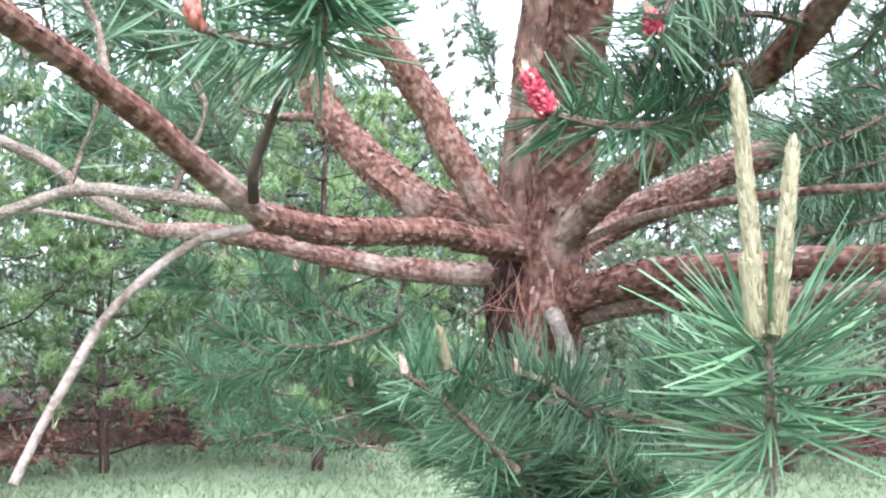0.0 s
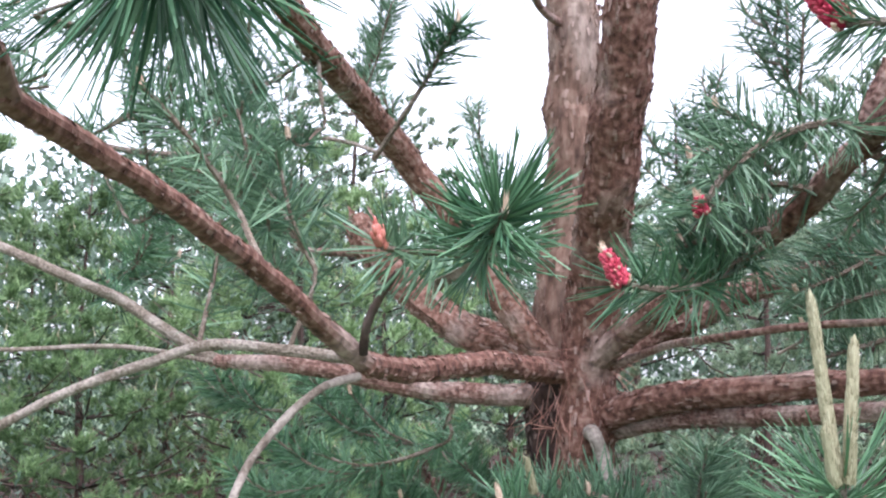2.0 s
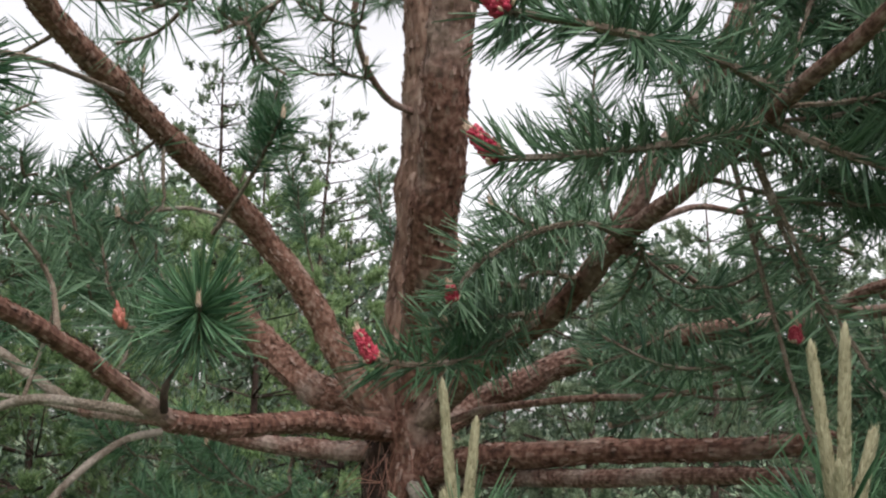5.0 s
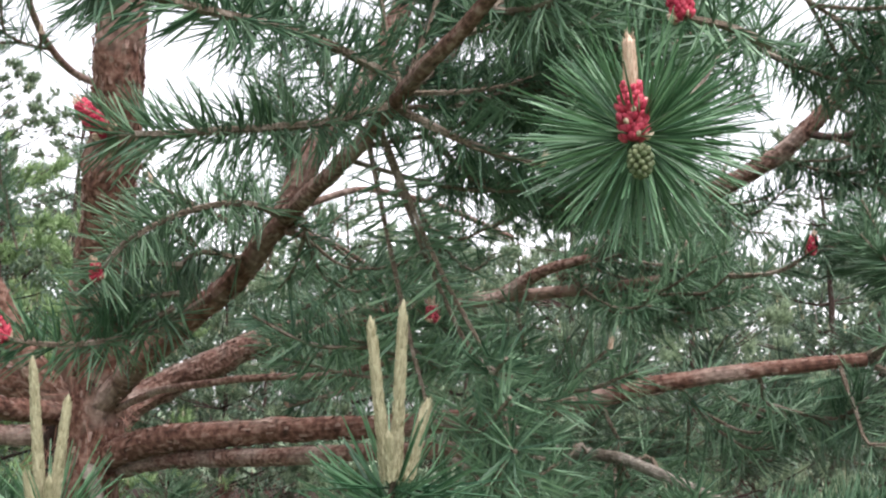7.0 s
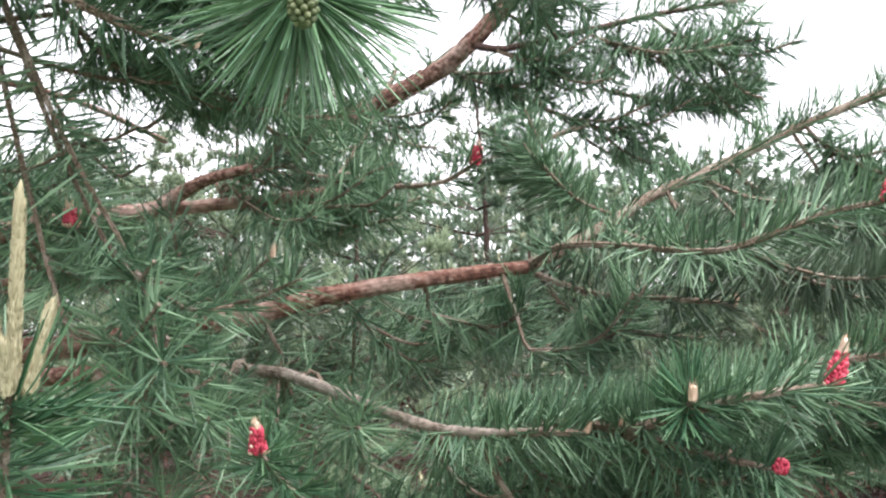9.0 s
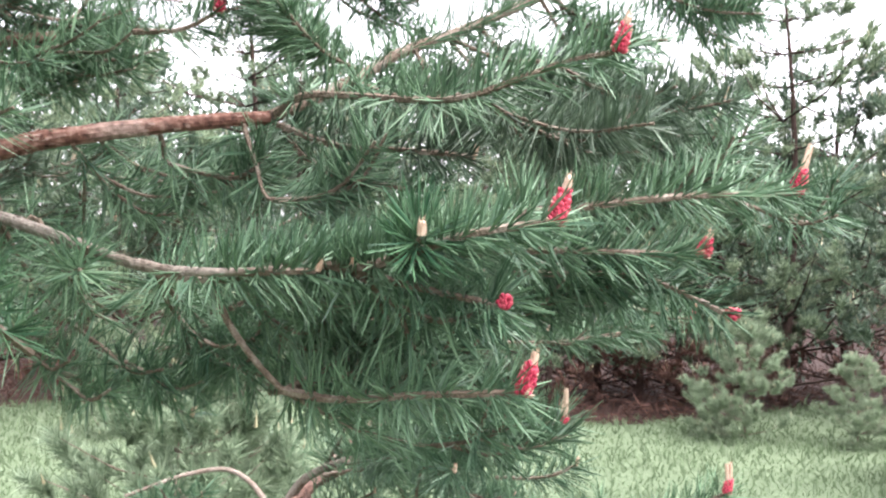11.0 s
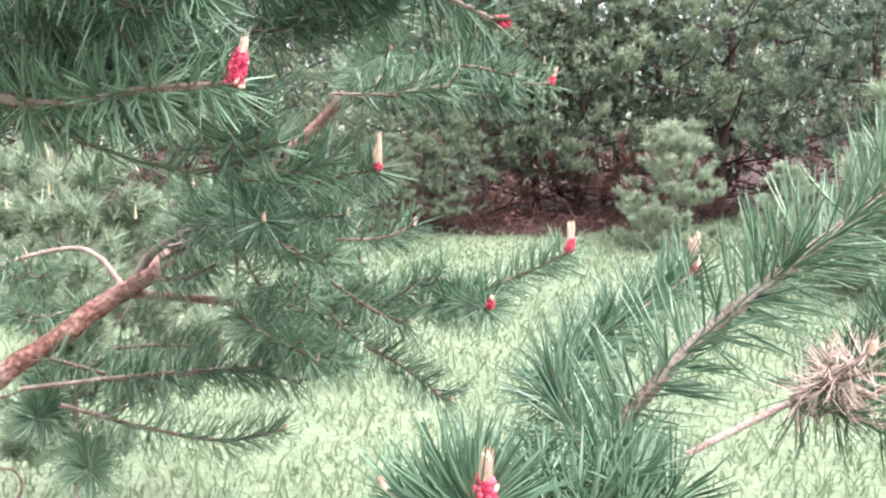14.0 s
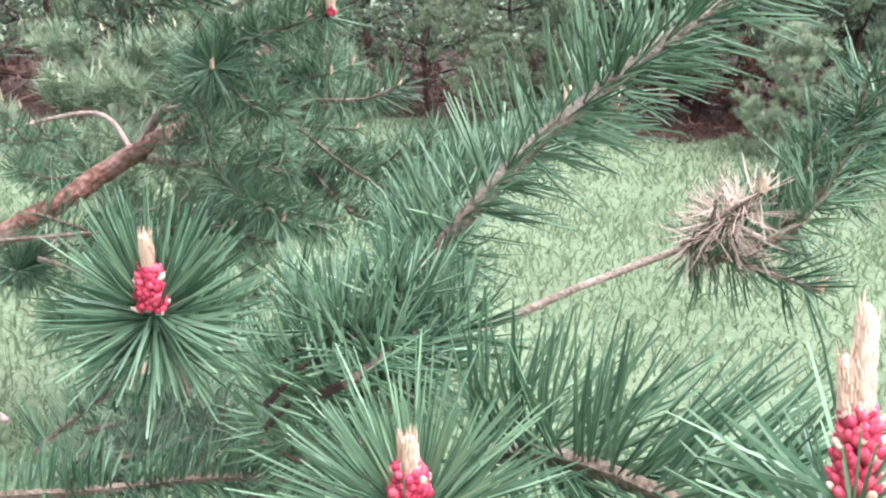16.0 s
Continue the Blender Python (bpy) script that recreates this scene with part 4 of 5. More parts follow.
for k, (p, q) in enumerate([((-0.586, 0.836, 1.997), (-0.498, 0.772, 1.955)),
                            ((-0.614, 0.893, 1.954), (-0.503, 0.829, 1.915)),
                            ((-0.591, 0.853, 1.879), (-0.462, 0.788, 1.854)),
                            ((-0.472, 0.794, 1.943), (-0.513, 0.719, 1.967)),
                            ((-0.263, 1.122, 1.947), (-0.331, 1.061, 1.871)),
                            ((-0.208, 1.076, 1.875), (-0.281, 1.013, 1.824)),
                            ((-0.464, 1.135, 1.891), (-0.36, 1.059, 1.909)),
                            ((-0.307, 1.037, 1.797), (-0.245, 0.968, 1.746)),
                            ((-0.446, 1.194, 1.786), (-0.341, 1.117, 1.812))]):
    m = [0.5 * (u + v) for u, v in zip(p, q)]
    sprays([p, (m[0], m[1], m[2] + 0.008), q], 4, 0.12, 58, 640 + k, 9)
# leafy twigs under the whorl
for k, (p, q) in enumerate([((-0.067, 1.376, 1.506), (-0.355, 1.554, 1.416)), ((-0.075, 1.547, 1.491), (-0.229, 1.583, 1.543)), ((-0.087, 2.077, 1.254), (-0.348, 1.959, 1.344)), ((-0.158, 2.182, 1.314), (-0.432, 2.138, 1.260)),
                            ((0.097, 1.690, 1.396), (-0.022, 1.697, 1.444)), ((0.072, 1.479, 1.312), (-0.033, 1.489, 1.368)), ((-0.328, 1.770, 1.541), (-0.430, 1.748, 1.583)), ((-0.188, 1.991, 1.503), (-0.307, 1.976, 1.590)),
                            ((0.232, 1.572, 1.362), (0.361, 1.551, 1.398)), ((-0.577, 1.565, 1.744), (-0.515, 1.575, 1.804))]):
    m = [0.5 * (u + v) for u, v in zip(p, q)]
    sprays([p, (m[0], m[1], m[2] - 0.01), q], 6, 0.15, 60, 40 + k, 10, material=NEEDLE_FRESH)

# foliage before the foot of the whorl
for k, (p, q) in enumerate([((0.204, 1.112, 1.341), (0.097, 1.108, 1.417)), ((0.127, 1.166, 1.295), (0.043, 1.138, 1.389)), ((0.185, 1.173, 1.375), (0.231, 1.173, 1.446)), ((0.072, 1.219, 1.282), (0.104, 1.180, 1.361)),
                            ((0.161, 1.158, 1.280), (0.155, 1.123, 1.360)), ((-0.019, 1.588, 1.356), (-0.116, 1.590, 1.409)), ((-0.191, 1.686, 1.442), (-0.307, 1.670, 1.474)), ((-0.249, 1.875, 1.373), (-0.414, 1.850, 1.418))]):
    m = [0.5 * (u + v) for u, v in zip(p, q)]
    sprays([p, (m[0], m[1], m[2] - 0.01), q], 6, 0.12, 60, 360 + k, 11, material=NEEDLE_FRESH if k > 3 else NEEDLE, fine=k < 5)

# behind the trunk
for k, (p, q) in enumerate([((0.425, 2.007, 1.887), (0.503, 2.027, 2.192)), ((0.497, 1.992, 1.864), (0.532, 1.950, 2.040)), ((0.395, 1.217, 1.904), (0.349, 1.243, 2.076)),
                            ((0.114, 2.457, 1.951), (0.034, 2.409, 2.217)), ((-0.095, 2.261, 1.958), (-0.166, 2.206, 2.212)), ((0.585, 1.660, 1.728), (0.669, 1.614, 1.832)),
                            ((0.502, 1.695, 1.630), (0.624, 1.647, 1.700)), ((0.437, 1.428, 1.691), (0.538, 1.391, 1.711)), ((-0.219, 1.864, 2.076), (-0.158, 1.835, 2.233)),
                            ((-0.384, 1.727, 2.071), (-0.442, 1.665, 2.244)), ((0.303, 1.828, 1.787), (0.234, 1.823, 1.873)), ((-0.269, 1.596, 1.703), (-0.379, 1.564, 1.782)), ((0.419, 1.812, 1.877), (0.349, 1.798, 2.004))]):
    m = [0.5 * (u + v) for u, v in zip(p, q)]
    sprays([p, (m[0], m[1], m[2]), q], 6, 0.14, 62, 80 + k, 9)

# the east arm's shoots against the sky
shoot([(0.398, 0.575, 1.875), (0.33, 0.54, 1.845), (0.266, 0.513, 1.828), (0.219, 0.498, 1.818), (0.162, 0.505, 1.815)], 0.02, 54, 24, 0.003, 0.3, cones=0.030, candles=(0.008,), up=(-0.5, 0, 0.9))
shoot([(0.384, 0.519, 1.883), (0.302, 0.460, 1.892), (0.226, 0.376, 1.874), (0.176, 0.391, 1.887), (0.151, 0.372, 1.883)], 0.02, 54, 24, 0.003, 0.3, cones=0.030, candles=(0.008,), up=(-0.5, 0, 0.9))
shoot([(0.605, 0.308, 1.862), (0.558, 0.276, 1.860), (0.514, 0.254, 1.855)], 0.0, 58, 13, 0.0024, 0.4, cones=0.024, candles=(0.006,))
shoot([(0.395, 0.58, 1.875), (0.469, 0.559, 1.838), (0.522, 0.542, 1.822)], 0.02, 58, 13, 0.003)
for k, (p, q) in enumerate([((0.469, 0.613, 1.952), (0.426, 0.612, 2.043)), ((0.442, 0.452, 1.925), (0.495, 0.409, 1.921)),
                            ((0.463, 0.663, 1.940), (0.564, 0.665, 1.924)), ((0.454, 0.712, 1.891), (0.553, 0.746, 1.838)), ((0.450, 0.404, 1.925), (0.415, 0.362, 1.969)),
                            ((0.566, 0.604, 1.933), (0.627, 0.561, 1.970)), ((0.313, 0.660, 1.988), (0.226, 0.606, 2.017))]):
    m = [0.5 * (u + v) for u, v in zip(p, q)]
    sprays([p, (m[0], m[1], m[2] - 0.008), q], 4, 0.13, 52, 120 + k, 9 if k in (2, 3) else 15, 0.5, fine=True)
branch([(0.36, 0.86, 1.835), (0.425, 0.915, 1.866), (0.475, 0.949, 1.871), (0.540, 0.960, 1.861), (0.640, 0.985, 1.830)], 0.0042, 0.003, BARK_GREY, 0.5, "twig")
branch([(0.345, 0.90, 1.81), (0.40, 0.964, 1.811), (0.464, 0.993, 1.782)], 0.0042, 0.003, BARK_GREY, 0.5, "twig")
for k, (p, q) in enumerate([((0.502, 0.949, 1.864), (0.574, 0.962, 1.782)), ((0.408, 0.961, 1.804), (0.497, 0.986, 1.769)), ((0.363, 0.905, 1.821), (0.399, 0.948, 1.761))]):
    m = [0.5 * (u + v) for u, v in zip(p, q)]
    sprays([p, (m[0], m[1], m[2] - 0.01), q], 4, 0.11, 55, 140 + k, 8)

shoot([(0.230, 0.866, 1.763), (0.183, 0.869, 1.761), (0.145, 0.874, 1.721)], 0.0, 58, 17, 0.0026, 0.4)
shoot([(0.245, 0.884, 1.787), (0.198, 0.883, 1.818), (0.160, 0.886, 1.805)], 0.0, 58, 17, 0.0026, 0.4)
shoot([(0.228, 0.869, 1.733), (0.178, 0.872, 1.726), (0.128, 0.875, 1.712)], 0.0, 58, 17, 0.0026, 0.4)
shoot([(0.281, 0.910, 1.819), (0.239, 0.910, 1.838), (0.194, 0.910, 1.859)], 0.0, 58, 17, 0.0026, 0.4)
shoot([(0.297, 0.942, 1.783), (0.248, 0.944, 1.788), (0.210, 0.949, 1.751)], 0.0, 58, 17, 0.0026, 0.4)
shoot([(0.223, 0.871, 1.718), (0.188, 0.874, 1.698), (0.143, 0.876, 1.696)], 0.0, 58, 17, 0.0026, 0.4)
shoot([(0.473, 1.159, 1.752), (0.416, 1.164, 1.720), (0.357, 1.169, 1.694)], 0.0, 58, 17, 0.0026, 0.4)
shoot([(0.473, 1.163, 1.700), (0.409, 1.168, 1.681), (0.364, 1.172, 1.655)], 0.0, 58, 17, 0.0026, 0.4)
shoot([(0.476, 1.204, 1.806), (0.415, 1.211, 1.759), (0.367, 1.217, 1.712)], 0.0, 58, 17, 0.0026, 0.4)
shoot([(0.473, 1.168, 1.642), (0.429, 1.171, 1.629), (0.383, 1.174, 1.616)], 0.0, 58, 17, 0.0026, 0.4)
shoot([(0.495, 1.205, 1.793), (0.449, 1.208, 1.773), (0.408, 1.214, 1.725)], 0.0, 58, 17, 0.0026, 0.4)
for k, (p, q) in enumerate([((0.471, 0.67, 1.995), (0.528, 0.585, 1.984)),
                            ((0.522, 0.722, 1.962), (0.581, 0.635, 1.96)),
                            ((0.48, 0.778, 1.946), (0.57, 0.695, 1.912)),
                            ((0.548, 0.624, 1.922), (0.585, 0.545, 1.89)),
                            ((0.602, 0.735, 1.838), (0.646, 0.656, 1.803))]):
    m = [0.5 * (u + v) for u, v in zip(p, q)]
    sprays([p, (m[0], m[1], m[2] - 0.006), q], 4, 0.13, 52, 610 + k, 11, 0.45)

# hanging sprays over the west arm, and the small twigs by the leaders
shoot([(-0.153, 1.143, 1.854), (-0.100, 1.088, 1.921), (-0.057, 1.028, 1.985)], 0.55, 58, 24, 0.0024, 0.9, material=NEEDLE_FRESH, fine=False)
branch([(0.117, 1.423, 2.108), (0.070, 1.320, 2.099), (0.036, 1.207, 2.119), (0.022, 1.139, 2.161), (0.036, 1.112, 2.232)], 0.006, 0.004, BARK_GREY, 0.6, "twig")
for k, (p, q) in enumerate([((0.017, 0.741, 2.073), (-0.093, 0.706, 1.976)), ((-0.053, 0.641, 2.026), (-0.136, 0.593, 1.954)), ((0.038, 1.145, 2.147), (-0.042, 1.032, 2.140)), ((0.050, 1.263, 2.112), (-0.022, 1.153, 2.106)),
                            ((-0.082, 0.738, 2.042), (-0.054, 0.769, 1.970))]):
    m = [0.5 * (u + v) for u, v in zip(p, q)]
    sprays([p, (m[0], m[1], m[2] - 0.008), q], 3, 0.11, 56, 150 + k, 6)

# the next whorl above, out of view and added for the shade it casts
for k, g in enumerate((20, 65, 115, 165, 215, 262, 310)):
    g = radians(g)
    e = np.array([math.cos(g), math.sin(g), 0])
    c = np.array([0.12, 1.46, 2.42])
    p = [c, c + e * 0.3 + np.array([0, 0, 0.10]), c + e * 0.62 + np.array([0, 0, 0.26]), c + e * 0.95 + np.array([0, 0, 0.46])]
    branch(p, 0.018, 0.007, BARK_RED, 0.6)
    for j in range(5):
        b = c + e * (0.35 + 0.15 * j) + np.array([0, 0, 0.12 + 0.08 * j])
        w = np.array([-e[1], e[0], 0.15]) * (1 if j % 2 else -1)
        sprays([b, b + w * 0.12 + e * 0.08, b + w * 0.22 + e * 0.2 + np.array([0, 0, 0.03])], 5, 0.14, 62, 500 + 5 * k + j, 9)

for k, (p, q) in enumerate([((0.555, 0.694, 2.014), (0.648, 0.719, 1.992)), ((0.572, 0.713, 1.938), (0.655, 0.693, 1.878)), ((0.456, 0.676, 2.002), (0.501, 0.638, 2.059)), ((0.510, 0.492, 1.987), (0.581, 0.472, 1.954)),
                            ((0.675, 0.785, 1.925), (0.742, 0.739, 1.966)), ((0.556, 0.842, 1.889), (0.668, 0.861, 1.852)), ((0.631, 0.823, 2.045), (0.736, 0.818, 2.082)), ((0.518, 0.783, 1.955), (0.633, 0.803, 1.928)),
                            ((0.377, 0.585, 2.007), (0.292, 0.541, 2.020)), ((0.459, 0.596, 2.055), (0.379, 0.593, 2.109)), ((0.549, 0.553, 2.073), (0.472, 0.554, 2.128)), ((0.807, 0.712, 2.025), (0.905, 0.671, 1.970)), ((0.827, 0.629, 2.048), (0.908, 0.596, 1.996)), ((0.603, 0.549, 2.027), (0.653, 0.505, 2.063))]):
    m = [0.5 * (u + v) for u, v in zip(p, q)]
    sprays([p, (m[0], m[1], m[2] - 0.008), q], 5, 0.17, 52, 420 + k, 15, 0.42)



def upper_crown():
    """The tree goes on unseen above the second whorl: limbs and dense needle tufts, added to shade what lies below."""
    rng = np.random.default_rng(41)
    wood, tips, ways = [], [], []
    wood.append(limb([(0.13, 1.55, 3.35), (0.15, 1.57, 3.9), (0.14, 1.58, 4.6)], 0.028, 0.008, 0.1, 0.05, 8, 0, 5))
    for z, reach, n in ((2.85, 1.05, 7), (3.2, 0.95, 6), (3.55, 0.8, 6), (3.9, 0.6, 5), (4.25, 0.4, 5)):
        for i in range(n):
            g = 2 * math.pi * (i + rng.uniform(-0.2, 0.2)) / n + z
            e = np.array([math.cos(g), math.sin(g), 0])
            c = np.array([0.13, 1.53, z])
            p = [c, c + e * reach * 0.5 + np.array([0, 0, 0.10 * reach]), c + e * reach + np.array([0, 0, 0.45 * reach])]
            wood.append(limb(p, 0.015, 0.006, 0.1, 0.06, 6, 0, int(z * 100) + i))
            line, s, _ = curve(p, 0.02)
            for j in range(int(30 * reach)):
                f = line[int(rng.uniform(0.3, 0.999) * (len(line) - 1))]
                o = unit(rng.normal(0, 1, 3) * np.array([1, 1, 0.4]) + e * 0.7)
                tips.append(f + o * rng.uniform(0.03, 0.24))
                ways.append(unit(o * 0.6 + e * 0.5 + np.array([0, 0, 0.5])))
    o, vs, qs, ts = 0, [], [], []
    for w in wood:
        vs.append(w[0]), qs.append(w[1] + o), ts.append(w[2] + o)
        o += len(w[0])
    part("upper_limbs", as_mesh("upper_limbs", np.vstack(vs), [np.vstack(qs), np.vstack(ts)], BARK_TAN, True), tree)["kind"] = "stuff"
    tips, ways = np.array(tips), np.array(ways)
    at = np.repeat(np.arange(len(tips)), 46)
    m = len(at)
    s = unit(np.cross(ways, (0.2, 0.1, 1.0)))
    v, q, tr = needle_set(tips[at] - ways[at] * rng.uniform(0, 0.16, (m, 1)), ways[at], s[at], np.cross(ways, s)[at], np.arange(m), rng.uniform(0, 2 * np.pi, m), rng.uniform(0.6, 1.4, m), 0.056, 0.0026, rng, 0.1, 0.1, None)
    part("upper_foliage", as_mesh("upper_foliage", v, [tr], NEEDLE), tree)["kind"] = "stuff"


upper_crown()

# candle shoot and the large tuft with the green cone
shoot([(0.351, 0.357, 1.498), (0.350, 0.341, 1.538), (0.348, 0.322, 1.569)], 0.2, 64, 26, 0.0022, 1.2, candles=((0.100, -0.12, 0.02), (0.110, 0.03, 0), (0.05, 0.25, 0), (0.03, -0.1, -0.2)), lean=(102, 42), material=NEEDLE_FRESH, lift=0.05, width=2.2)
tuft_h = shoot([(0.807, 0.712, 2.025), (0.598, 0.409, 1.856), (0.481, 0.237, 1.774), (0.441, 0.170, 1.752)], 0.84, 70, 44, 0.0022, 1.2, cones=0.028, candles=(0.028,), lean=(102, 50), material=NEEDLE_FRESH, lift=-0.05, width=1.7)


def green_cone(at, r, h):
    rng = np.random.default_rng(3)
    k = np.arange(46)
    g, z = k * 2.39996, 1 - 2 * (k + 0.5) / 46
    out = np.stack([np.cos(g) * np.sqrt(1 - z * z), np.sin(g) * np.sqrt(1 - z * z), z], 1)
    return ovoids(np.asarray(at) + out * np.array([r, r, h]) * 0.8, out, np.full(46, r * 0.30), np.full(46, r * 0.34), CONE, "cone", 4, 6)


part("cone", green_cone((0.435, 0.149, 1.735), 0.0064, 0.0094), tuft_h, "small green pine cone with knobbly scales")

# between the whorl and the middle branch
shoot([(0.594, 0.857, 1.642), (0.546, 0.808, 1.664), (0.495, 0.759, 1.693), (0.471, 0.721, 1.70)], 0.3, 58, 20, 0.003, 0.6, cones=0.014, candles=(0.008,))
for k, (p, q) in enumerate([((0.572, 0.832, 1.653), (0.397, 0.770, 1.683)), ((0.594, 0.858, 1.629), (0.603, 0.769, 1.664)), ((0.600, 0.877, 1.617), (0.580, 0.776, 1.540)),
                            ((0.773, 1.172, 1.824), (0.870, 1.073, 1.847)), ((0.827, 1.154, 1.799), (0.935, 1.051, 1.776)), ((0.781, 1.171, 1.815), (0.838, 1.101, 1.745)), ((0.819, 1.183, 1.845), (0.964, 1.122, 1.813)),
                            ((0.828, 1.187, 1.798), (0.981, 1.121, 1.757)), ((0.960, 1.258, 1.988), (1.080, 1.158, 1.901)), ((1.042, 1.156, 1.996), (1.029, 1.245, 1.894)), ((0.812, 1.208, 1.840), (0.883, 1.095, 1.875))]):
    m = [0.5 * (u + v) for u, v in zip(p, q)]
    sprays([p, (m[0], m[1], m[2] - 0.008), q], 4, 0.17, 60, 160 + k, 9, 0.55)
for k, (p, q) in enumerate([((0.749, 0.909, 1.573), (0.683, 0.880, 1.514)), ((0.842, 0.921, 1.637), (0.914, 0.940, 1.582)), ((0.890, 0.952, 1.652), (1.001, 0.947, 1.594)), ((0.763, 0.848, 1.560), (0.781, 0.778, 1.478)),
                            ((0.667, 0.835, 1.575), (0.570, 0.760, 1.515)), ((0.825, 0.933, 1.454), (0.899, 0.826, 1.381)), ((0.777, 0.954, 1.443), (0.820, 0.868, 1.371)), ((0.618, 0.852, 1.542), (0.530, 0.768, 1.465))]):
    m = [0.5 * (u + v) for u, v in zip(p, q)]
    sprays([p, (m[0], m[1], m[2] - 0.008), q], 4, 0.17, 60, 172 + k, 9, 0.55)
shoot([(0.694, 0.704, 1.436), (0.635, 0.646, 1.472), (0.595, 0.601, 1.503)], 0.2, 55, 20, 0.0026, 0.8, cones=0.02, candles=(0.008,), material=NEEDLE_FRESH)
shoot([(0.626, 0.680, 1.346), (0.596, 0.666, 1.386), (0.577, 0.657, 1.420)], 0.2, 55, 20, 0.0026, 0.8, cones=0.018, candles=(0.008,))
shoot([(1.102, 1.178, 1.562), (1.131, 1.126, 1.594), (1.140, 1.09, 1.625)], 0.2, 58, 18, 0.0026, 0.6, cones=0.016, candles=(0.01,))
shoot([(0.935, 0.970, 1.791), (0.969, 0.915, 1.790), (1.003, 0.888, 1.812)], 0.1, 58, 12, 0.0026, 0.3, cones=0.022, candles=(0.008,))
shoot([(1.214, 0.921, 1.886), (1.107, 0.909, 1.849), (1.005, 0.891, 1.812)], 0.1, 58, 9, 0.0026, 0.3)

for k, (p, q) in enumerate([((0.489, 0.579, 1.648), (0.501, 0.544, 1.596)),
                            ((0.443, 0.614, 1.61), (0.491, 0.566, 1.597)),
                            ((0.469, 0.599, 1.673), (0.5, 0.557, 1.64)),
                            ((0.46, 0.597, 1.569), (0.491, 0.551, 1.563))]):
    m = [0.5 * (u + v) for u, v in zip(p, q)]
    sprays([p, (m[0], m[1], m[2] - 0.008), q], 3, 0.10, 58, 660 + k, 9, 0.6)

# foliage behind the middle branch, its shade put into a darker needle colour
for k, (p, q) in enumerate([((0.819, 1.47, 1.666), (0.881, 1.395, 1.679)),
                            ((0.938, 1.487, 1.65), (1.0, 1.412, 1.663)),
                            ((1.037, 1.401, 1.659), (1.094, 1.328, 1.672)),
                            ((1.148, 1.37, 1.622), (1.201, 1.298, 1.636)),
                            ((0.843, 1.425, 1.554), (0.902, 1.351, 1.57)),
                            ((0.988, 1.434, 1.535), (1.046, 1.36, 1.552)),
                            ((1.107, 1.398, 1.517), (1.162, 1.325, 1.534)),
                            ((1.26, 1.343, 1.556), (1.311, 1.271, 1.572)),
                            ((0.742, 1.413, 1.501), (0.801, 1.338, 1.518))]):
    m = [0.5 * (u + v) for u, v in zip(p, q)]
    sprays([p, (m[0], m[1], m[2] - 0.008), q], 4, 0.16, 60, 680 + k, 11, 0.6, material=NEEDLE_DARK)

# the middle branch's fan; some sprays have their shade put into the colour
shoot([(0.999, 0.775, 1.674), (1.010, 0.725, 1.695), (1.044, 0.680, 1.693), (1.056, 0.586, 1.680), (1.045, 0.50, 1.674), (1.092, 0.428, 1.701), (1.112, 0.370, 1.709)], 0.05, 62, 14, 0.003, 0.5, cones=0.024, candles=(0.012,))
branch([(0.999, 0.775, 1.674), (1.119, 0.767, 1.729), (1.180, 0.763, 1.763), (1.284, 0.738, 1.808), (1.397, 0.706, 1.861), (1.493, 0.656, 1.903), (1.585, 0.602, 1.935)], 0.0078, 0.0050, BARK_TWIG, 0.5)
for k, (p, q) in enumerate([((1.195, 0.748, 1.769), (1.223, 0.705, 1.675)), ((1.289, 0.733, 1.808), (1.329, 0.673, 1.738)), ((1.397, 0.706, 1.863), (1.428, 0.639, 1.788)), 
                            ((1.142, 0.773, 1.738), (1.086, 0.812, 1.778)), ((1.496, 0.680, 1.902), (1.580, 0.581, 1.849)),
                            ((1.239, 0.560, 1.732), (1.319, 0.469, 1.671)), ((1.111, 0.559, 1.686), (1.180, 0.489, 1.637))]):
    m = [0.5 * (u + v) for u, v in zip(p, q)]
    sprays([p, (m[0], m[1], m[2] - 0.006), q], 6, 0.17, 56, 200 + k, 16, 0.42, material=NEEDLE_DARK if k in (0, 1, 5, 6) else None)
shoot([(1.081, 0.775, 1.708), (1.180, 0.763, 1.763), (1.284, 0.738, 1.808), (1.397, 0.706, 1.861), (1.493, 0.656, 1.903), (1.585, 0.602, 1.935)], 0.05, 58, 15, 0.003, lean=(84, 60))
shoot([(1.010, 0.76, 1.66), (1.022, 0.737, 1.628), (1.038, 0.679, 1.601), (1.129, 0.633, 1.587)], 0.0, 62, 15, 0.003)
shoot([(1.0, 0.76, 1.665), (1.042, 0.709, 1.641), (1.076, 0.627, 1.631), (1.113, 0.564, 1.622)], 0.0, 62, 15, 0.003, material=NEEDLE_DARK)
shoot([(1.405, 0.688, 1.640), (1.524, 0.697, 1.675), (1.633, 0.716, 1.696)], 0.0, 62, 14, 0.003, 0.5, cones=0.022, candles=(0.03,))
shoot([(1.845, 0.759, 1.717), (1.898, 0.762, 1.761)], 0.0, 62, 14, 0.003, 0.5, candles=(0.03, 0.02))
